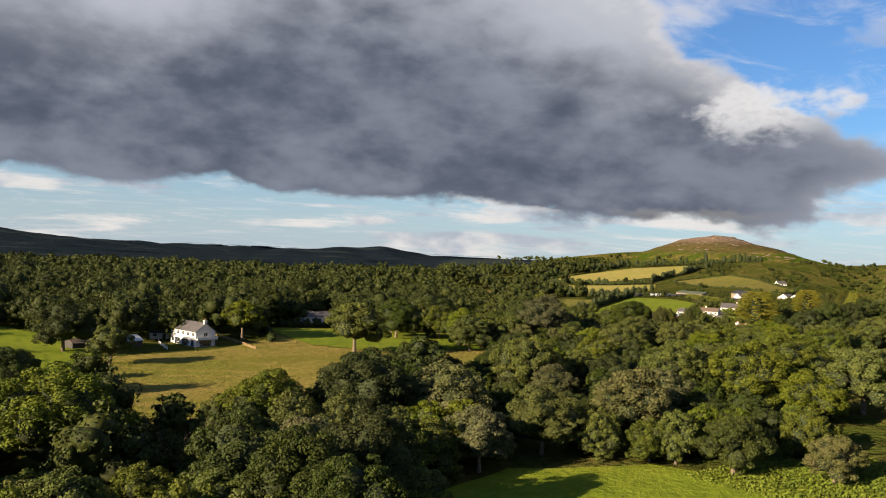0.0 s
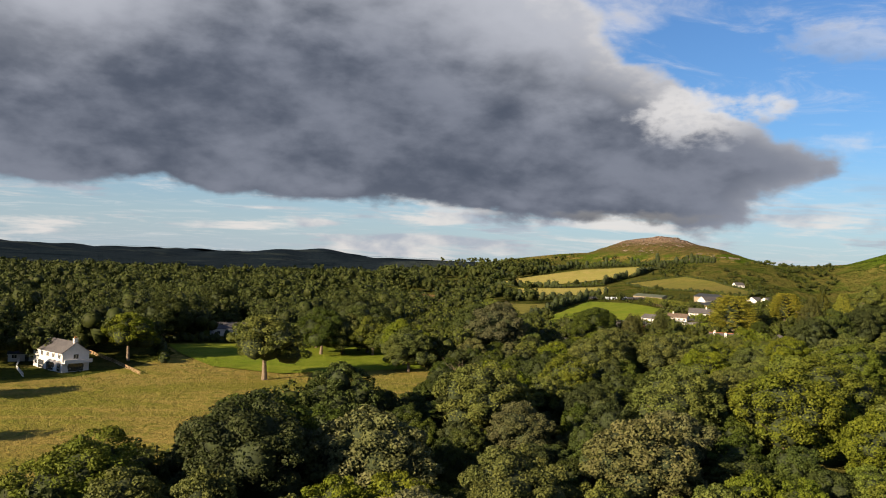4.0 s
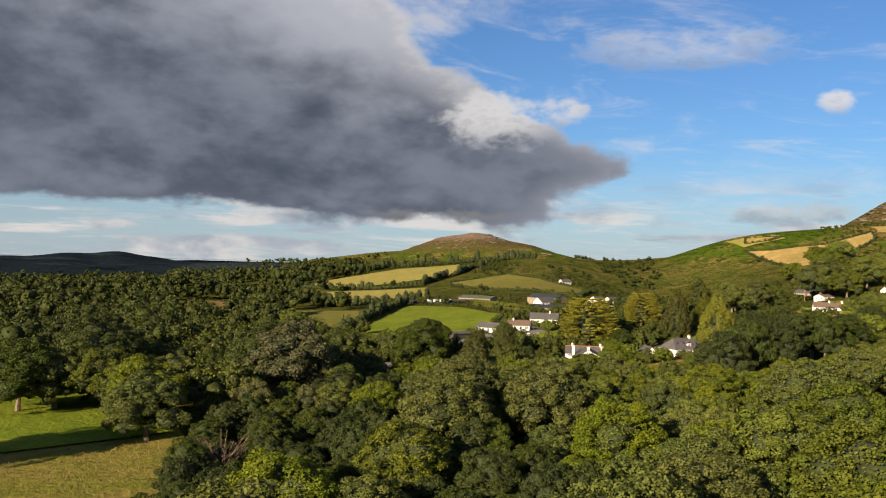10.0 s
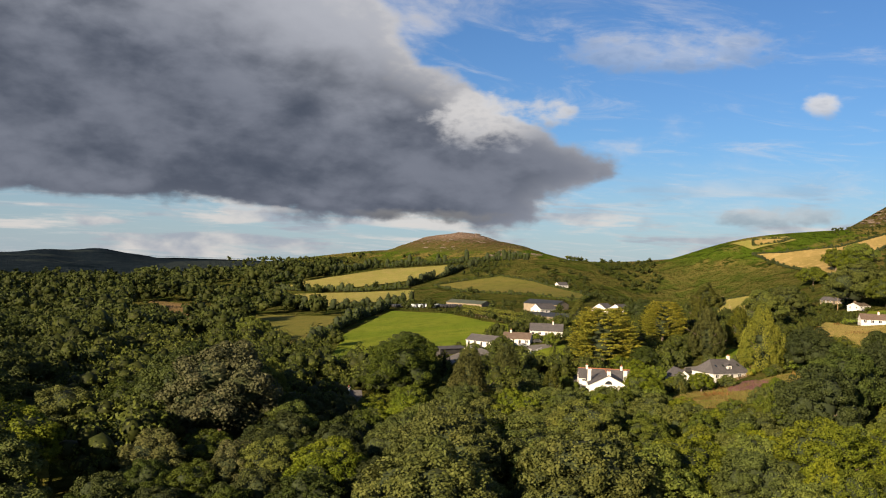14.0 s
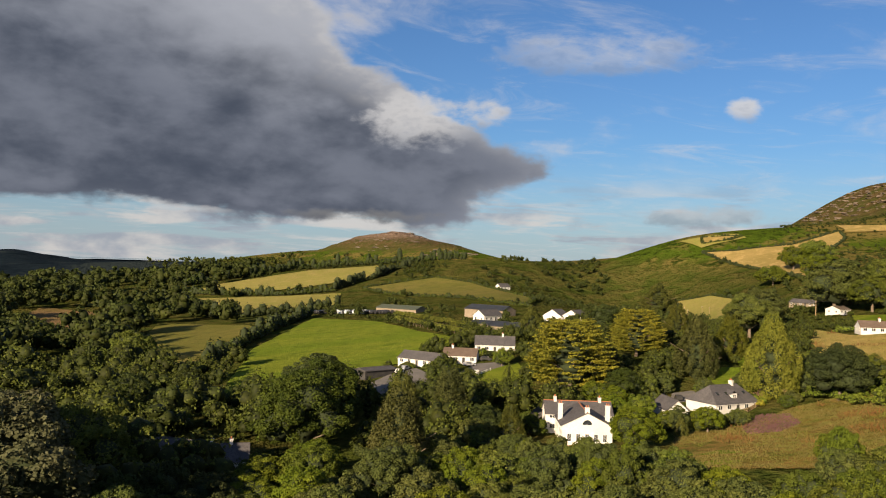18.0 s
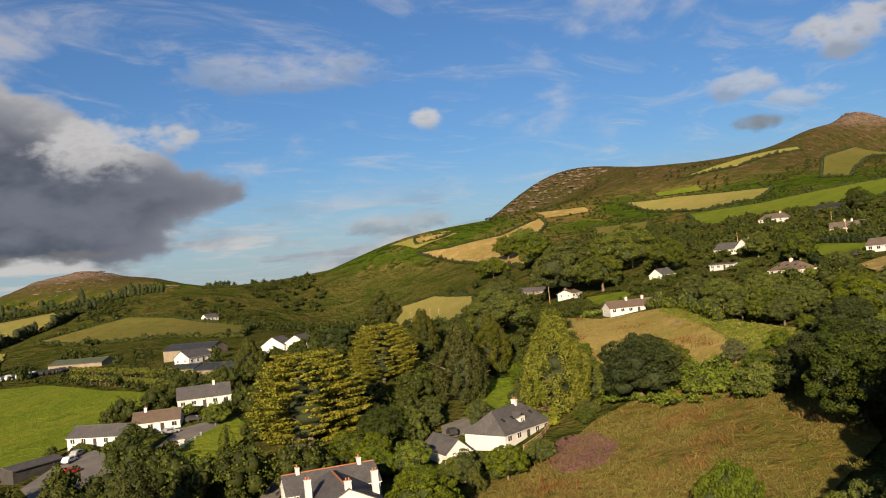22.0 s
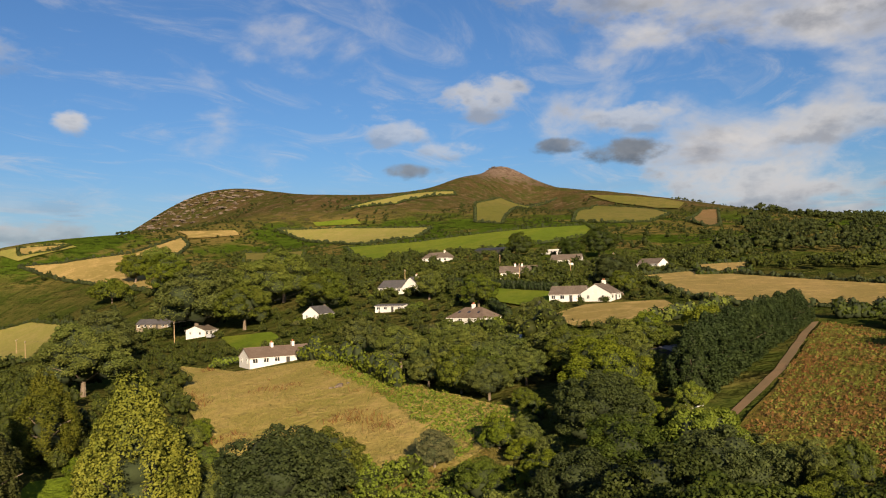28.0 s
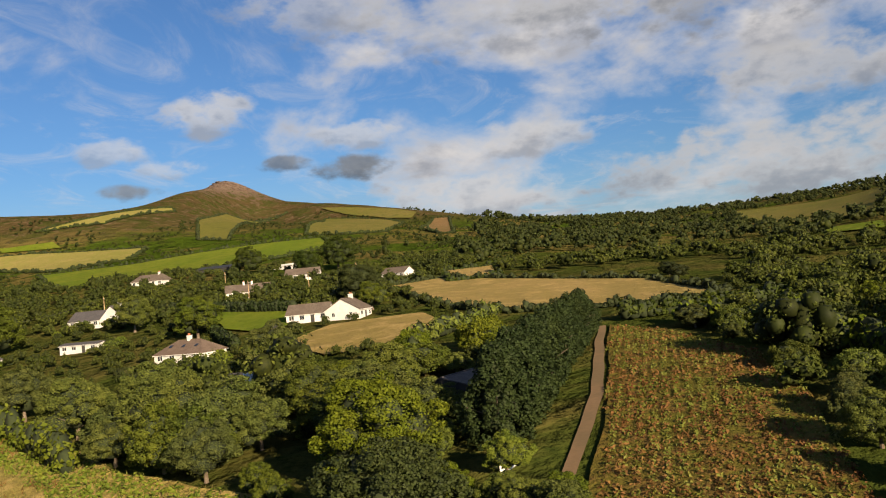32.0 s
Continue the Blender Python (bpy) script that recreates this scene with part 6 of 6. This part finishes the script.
_x, _y = scatter(np.random.default_rng(21), 172, 200, 312, 350, 2.3)
_ok = inside(((179, 348), (175, 333.5), (175.5, 324), (174, 313.5), (190.5, 320.5), (198, 340), (189, 344.5)), _x, _y)
wood("bramble_bank", _x[_ok], _y[_ok], _rng, 2.2, 420, 0.13, M["leaf_bright"], "bank of bright green brambles and bracken between the meadows", 5, None, 0, 5, 0.8)
tufts("bracken_fringe", ((196, 330), (213, 326), (228, 347), (255, 371), (258, 384), (250, 379), (225, 352), (205, 334)), 0.9, 0.8, 12, "leaf_bright", "fringe of green bracken and brambles", 0.9, None, 12, None, 0.26)

# ---- rocks on the hills ----


def rocks(name, poly, gap, size, seed, label):
    rng = np.random.default_rng(seed)
    xs, ys = [p[0] for p in poly], [p[1] for p in poly]
    x, y = scatter(rng, min(xs), max(xs), min(ys), max(ys), gap)
    ok = inside(poly, x, y) & (rng.random(len(x)) < 0.55)
    x, y = x[ok], y[ok]
    z = height(x, y)
    V, Fc, c = [], [], 0
    for i in range(len(x)):
        v, f = ball(rng, 0.25, (5, 4))
        s = size * rng.uniform(0.4, 1.4)
        V.append(v * (s * 1.5, s, s * 0.34) + (x[i], y[i], z[i]))
        Fc.extend((f + c).tolist())
        c += len(v)
    return tagged(new(name, mesh_of(name, np.vstack(V), Fc, M["rock"])), label, "rocks", kind="stuff")


rocks("rocks", ((717, 870), (770, 862), (772, 783), (745, 742), (700, 752), (690, 822)), 5.6, 2.4, 1, "grey rock outcrops on the steep hill face")
rocks("rocks", ((540, 1925), (660, 1960), (700, 1850), (640, 1750), (540, 1720)), 19, 3.6, 2, "bare brown rock outcrops on the hilltop")
rocks("rocks", ((560, 1560), (620, 1480), (660, 1500), (620, 1620)), 13, 4.5, 3, "pink-grey rock faces on the hill flank")

rocks("rocks", ((1025, 632), (1030, 622), (1045, 620), (1052, 630), (1042, 640), (1030, 640)), 5, 1.7, 4, "pale rocks on the mountain cone")

# ---- small things ----


def car(x, y, turn, paint, label, van=False):
    z = float(height(x, y)) + 0.2
    root = tagged(new("van" if van else "car"), label, "van" if van else "car")
    root.matrix_basis = pose(x, y, z, 0, 0, turn) @ Matrix.Scale(0.78, 4)
    body = bmesh.new()
    side = ((-2.1, 0.35), (2.1, 0.35), (2.15, 0.75), (1.2, 0.95), (0.65, 1.45), (-1.3, 1.48), (-2.0, 0.95), (-2.15, 0.7)) if not van else ((-2.6, 0.4), (2.6, 0.4), (2.65, 1.0), (2.0, 1.25), (1.35, 2.15), (-2.55, 2.25), (-2.62, 0.9))
    w = 0.85 if not van else 0.95
    ends = [[body.verts.new((a, s * w, b)) for a, b in side] for s in (-1, 1)]
    body.faces.new(ends[0])
    body.faces.new(ends[1][::-1])
    for i in range(len(side)):
        j = (i + 1) % len(side)
        body.faces.new((ends[0][i], ends[1][i], ends[1][j], ends[0][j]))
    bmesh.ops.recalc_face_normals(body, faces=body.faces)
    bmesh.ops.bevel(body, geom=list(body.edges), offset=0.07, segments=2, affect="EDGES")
    part("body", body, M[paint], root)
    for s in (-1, 1):
        y0, y1 = sorted((s * (w + 0.002), s * (w + 0.02)))
        boxed("side_window", (-1.1, 0.5, y0, y1, 0.98, 1.36) if not van else (0.9, 1.5, y0, y1, 1.3, 1.95), M["glass"], root)
        for a in (-1.3, 1.3) if not van else (-1.6, 1.7):
            wheel = bmesh.new()
            bmesh.ops.create_cone(wheel, segments=16, radius1=0.33, radius2=0.33, depth=0.2, cap_ends=True, matrix=pose(a, s * w, 0.33, 90))
            part("wheel", wheel, M["rubber"], root)
    pane = bmesh.new()
    box(pane, -0.02, 0.02, -w * 0.85, w * 0.85, -0.32, 0.32)
    bmesh.ops.transform(pane, matrix=pose(0.95, 0, 1.22, 0, -48, 0) if not van else pose(1.72, 0, 1.72, 0, -36, 0), verts=pane.verts)
    part("windscreen", pane, M["glass"], root)
    return root


car(117.7, 411.4, 20, "paint_red", "small red car parked in the yard")
car(123.2, 424.0, 40, "paint_silver", "silver car parked beside the bungalow")
car(120.6, 420.5, 40, "paint_white", "white car parked beside the bungalow")
car(138.2, 417.0, -10, "paint_silver", "silver car parked on the drive")
car(145.0, 421.5, -30, "rubber", "dark car parked beside the house")
car(163.2, 364.8, 60, "rubber", "dark car parked on the garden drive")
car(257.0, 340.2, -72, "paint_white", "white panel van parked beside a shed", van=True)
car(303.5, 352.5, 60, "rubber", "dark car parked beside the cottage")
car(302, 446, 20, "paint_silver", "silver car parked by the small shed")
car(223, 309, 75, "paint_silver", "car parked in the shade of the conifer hedge")

_b = bmesh.new()
bmesh.ops.create_cone(_b, segments=14, radius1=0.62, radius2=0.62, depth=1.15, cap_ends=True, matrix=pose(0, 0, 0.62, 90))
bmesh.ops.bevel(_b, geom=list(_b.edges), offset=0.06, segments=1, affect="EDGES")
_bale = tagged(part("silage_bale", _b, M["plastic_black"]), "round silage bale in shiny black wrap", "bale", "silage bales")
_bale2 = _bale.copy()
_bale2.data = _bale.data.copy()
_bale2.data.materials[0] = M["plastic_pale"]
scene.collection.objects.link(_bale2)
_bale2["label"] = "round silage bale in pale blue wrap"
_g = np.random.default_rng(9)
_first = {}
for i in range(84):
    f = (i % 28) / 27
    x, y = 147 + 24 * f + _g.normal(0, 0.4) + 1.5 * (i // 28), 626 - 44 * f + _g.normal(0, 0.4) + 1.2 * (i // 28)
    m = pose(x, y, float(height(x, y)) + 0.35, 0, 0, _g.uniform(0, 180)) @ Matrix.Scale(1.25, 4)
    src = _bale2 if 6 < i % 28 < 20 and i % 3 else _bale
    if src not in _first:
        _first[src] = m
    else:
        copy_thing(src, m)
for src, m in _first.items():
    src.matrix_basis = m

KINDS["espalier"] = [(4.2, 1.2, 1.4, 260, 0.3, "lime", "broad", "orchard_tree", "slender young tree in a planted row")]
plant("espalier", [(167.5 + 0.8 * math.sin(i), 477 + 80 * i / 25, 3.6, 1.3) for i in range(26)] + [(160.5, 467 + 70 * i / 19, 3.2, 1.2) for i in range(20)], 140, "orchard rows")


def pole(x, y, tall, label="grey wooden utility pole with a crossarm"):
    root = tagged(new("utility_pole"), label, "pole", "utility poles")
    root.matrix_basis = pose(x, y, float(height(x, y)) - 0.3, 0, 0, 35)
    bm = bmesh.new()
    bmesh.ops.create_cone(bm, segments=8, radius1=0.14, radius2=0.09, depth=tall, cap_ends=True, matrix=Matrix.Translation((0, 0, tall / 2)))
    part("post", bm, M["timber"], root)
    boxed("crossarm", (-0.9, 0.9, -0.06, 0.06, tall - 0.7, tall - 0.55), M["timber"], root)
    for a in (-0.7, 0, 0.7):
        bm = bmesh.new()
        bmesh.ops.create_cone(bm, segments=6, radius1=0.06, radius2=0.04, depth=0.2, cap_ends=True, matrix=Matrix.Translation((a, 0, tall - 0.45)))
        part("insulator", bm, M["trim"], root)
    return Vector((x, y, float(height(x, y)) - 0.3 + tall - 0.4))


def wire(a, b):
    bm = bmesh.new()
    last = None
    for i in range(13):
        f = i / 12
        p = a.lerp(b, f) - Vector((0, 0, 1.2 * 4 * f * (1 - f)))
        ring = [bm.verts.new(p + Vector((0, 0.02 * math.cos(k * 2.094), 0.02 * math.sin(k * 2.094)))) for k in range(3)]
        if last:
            for k in range(3):
                bm.faces.new((last[k], last[(k + 1) % 3], ring[(k + 1) % 3], ring[k]))
        last = ring
    return tagged(part("overhead_wire", bm, M["rubber"]), "thin dark overhead wire between poles", "wire", "overhead wires")


_tops = [pole(317, 536, 7.5), pole(300, 457, 7), pole(326, 428, 7), pole(348, 408, 6.5)]
for a, b in zip(_tops, _tops[1:]):
    wire(a, b)
for _x, _y in ((338, 566), (346, 590), (332, 570), (249, 441), (366, 360), (352, 372), (392, 352), (386, 390)):
    pole(_x, _y, 6.5)


def fence(line, tall, label, rails=3, gap=2.2, mat="timber"):
    root = tagged(new("fence"), label, "fence", "fences")
    x0, y0 = line[0]
    root.matrix_basis = pose(x0, y0, float(height(x0, y0)))
    z0 = float(height(x0, y0))
    for (xa, ya), (xb, yb) in zip(line, line[1:]):
        n = max(1, round(math.hypot(xb - xa, yb - ya) / gap))
        pts = [(xa + (xb - xa) * i / n, ya + (yb - ya) * i / n) for i in range(n + 1)]
        for x, y in pts:
            z = float(height(x, y)) - z0
            boxed("post", (x - x0 - 0.06, x - x0 + 0.06, y - y0 - 0.06, y - y0 + 0.06, z - 0.3, z + tall), M[mat], root)
        for (xp, yp), (xq, yq) in zip(pts, pts[1:]):
            for r in range(rails):
                bm = bmesh.new()
                zp, zq = float(height(xp, yp)) - z0 + tall * (r + 0.6) / rails, float(height(xq, yq)) - z0 + tall * (r + 0.6) / rails
                d = Vector((xq - xp, yq - yp, 0)).normalized()
                s = Vector((-d.y, d.x, 0)) * 0.03
                v = [bm.verts.new(Vector((x - x0, y - y0, z)) + o) for x, y, z in ((xp, yp, zp), (xq, yq, zq)) for o in (s - Vector((0, 0, 0.06)), s + Vector((0, 0, 0.06)), -s + Vector((0, 0, 0.06)), -s - Vector((0, 0, 0.06)))]
                for f in ((0, 1, 5, 4), (1, 2, 6, 5), (2, 3, 7, 6), (3, 0, 4, 7)):
                    bm.faces.new([v[i] for i in f])
                part("rail", bm, M[mat], root)
    return root


fence(((-89.8, 317.3), (-74.3, 296.6), (-61.2, 276.8)), 1.1, "pale timber post and rail fence beside the farmhouse")
fence(((-101, 297), (-96, 283), (-89, 271)), 1.1, "white painted garden fence by the farmhouse", mat="trim")
fence(((160.5, 346.5), (166, 347.5), (171, 350)), 0.9, "timber terrace fence in front of the cottage")
fence(((172, 358), (177, 356), (181, 353)), 0.9, "timber rail fence at the garden edge")
fence(((122, 345.5), (126, 343), (129, 341)), 0.8, "timber terrace fence in front of the gabled house")
fence(((211.5, 307.5), (214, 306)), 0.9, "white metal field gate beside a young tree", mat="trim")
fence(((131, 402), (140, 408)), 0.9, "white railing with pillars along the drive", mat="trim")
for _x, _y, _s in ((124.5, 404.0, 0.5), (122.0, 402.0, 0.5), (131.0, 401.8, 0.4), (134.5, 404.4, 0.4)):
    _p = tagged(new("gate_pillar"), "white painted square gate pillar with a cap", "pillar", "gate pillars")
    _p.matrix_basis = pose(_x, _y, float(height(_x, _y)))
    boxed("shaft", (-_s, _s, -_s, _s, -0.3, 1.5), M["render_white"], _p, bevel=0.03)
    boxed("cap", (-_s - 0.1, _s + 0.1, -_s - 0.1, _s + 0.1, 1.5, 1.68), M["trim"], _p, bevel=0.03)
for _i in range(9):
    _l = bmesh.new()
    bmesh.ops.create_cone(_l, segments=10, radius1=0.28, radius2=0.25, depth=5.5, cap_ends=True, matrix=pose(0, 0, 0, 0, 90, 0))
    _o = tagged(part("log", _l, M["bark"]), "felled dark log lying in the field", "log", "felled logs")
    _x, _y = 87 + 0.7 * _i, 510 + 0.8 * math.sin(_i * 1.7)
    _o.matrix_basis = pose(_x, _y, float(height(_x, _y)) + 0.35 + 0.3 * (_i % 2), 0, 0, 20 * math.sin(_i * 2.2))
for _i, (_x, _y, _s) in enumerate(((232, 363.6, 1.0), (233.4, 364.2, 0.7), (231.2, 364.5, 0.6), (234.2, 363.2, 0.5))):
    _v, _ff = ball(np.random.default_rng(_i), 0.2, (7, 5))
    _o = tagged(new("boulder", mesh_of("boulder", _v * (_s, _s * 0.8, _s * 0.5), _ff, M["rock"])), "pale grey boulder lying in dry grass", "boulder", "boulders")
    _o.matrix_basis = pose(_x, _y, float(height(_x, _y)) + 0.15)
for _i, (_x, _y) in enumerate(((172, 352), (173.5, 354), (174.5, 351.5), (176, 354.5), (171.5, 349.5), (176.8, 351.0), (170, 348.4), (178, 356))):
    _g = np.random.default_rng(300 + _i)
    _v, _ff = crown_arrays(_g, 1.7, 1.0, 0.05, 700, 0.1, "broad", 5, 6)
    _o = tagged(new("garden_shrub", mesh_of("garden_shrub", _v, _ff, M[("leaf_bright", "leaf_dark", "leaf_golden", "heather")[_i % 4]])), "small clipped garden shrub beside the cottage", "shrub", "garden shrubs")
    _o.matrix_basis = pose(_x, _y, float(height(_x, _y)))
tagged(new("sea", mesh_of("sea", ((-1500, 4560, 26), (2500, 4560, 26), (2500, 4900, 27), (-1500, 4900, 27)), ((0, 1, 2, 3),), M["water"])), "strip of pale blue sea on the horizon", "sea", kind="structure")
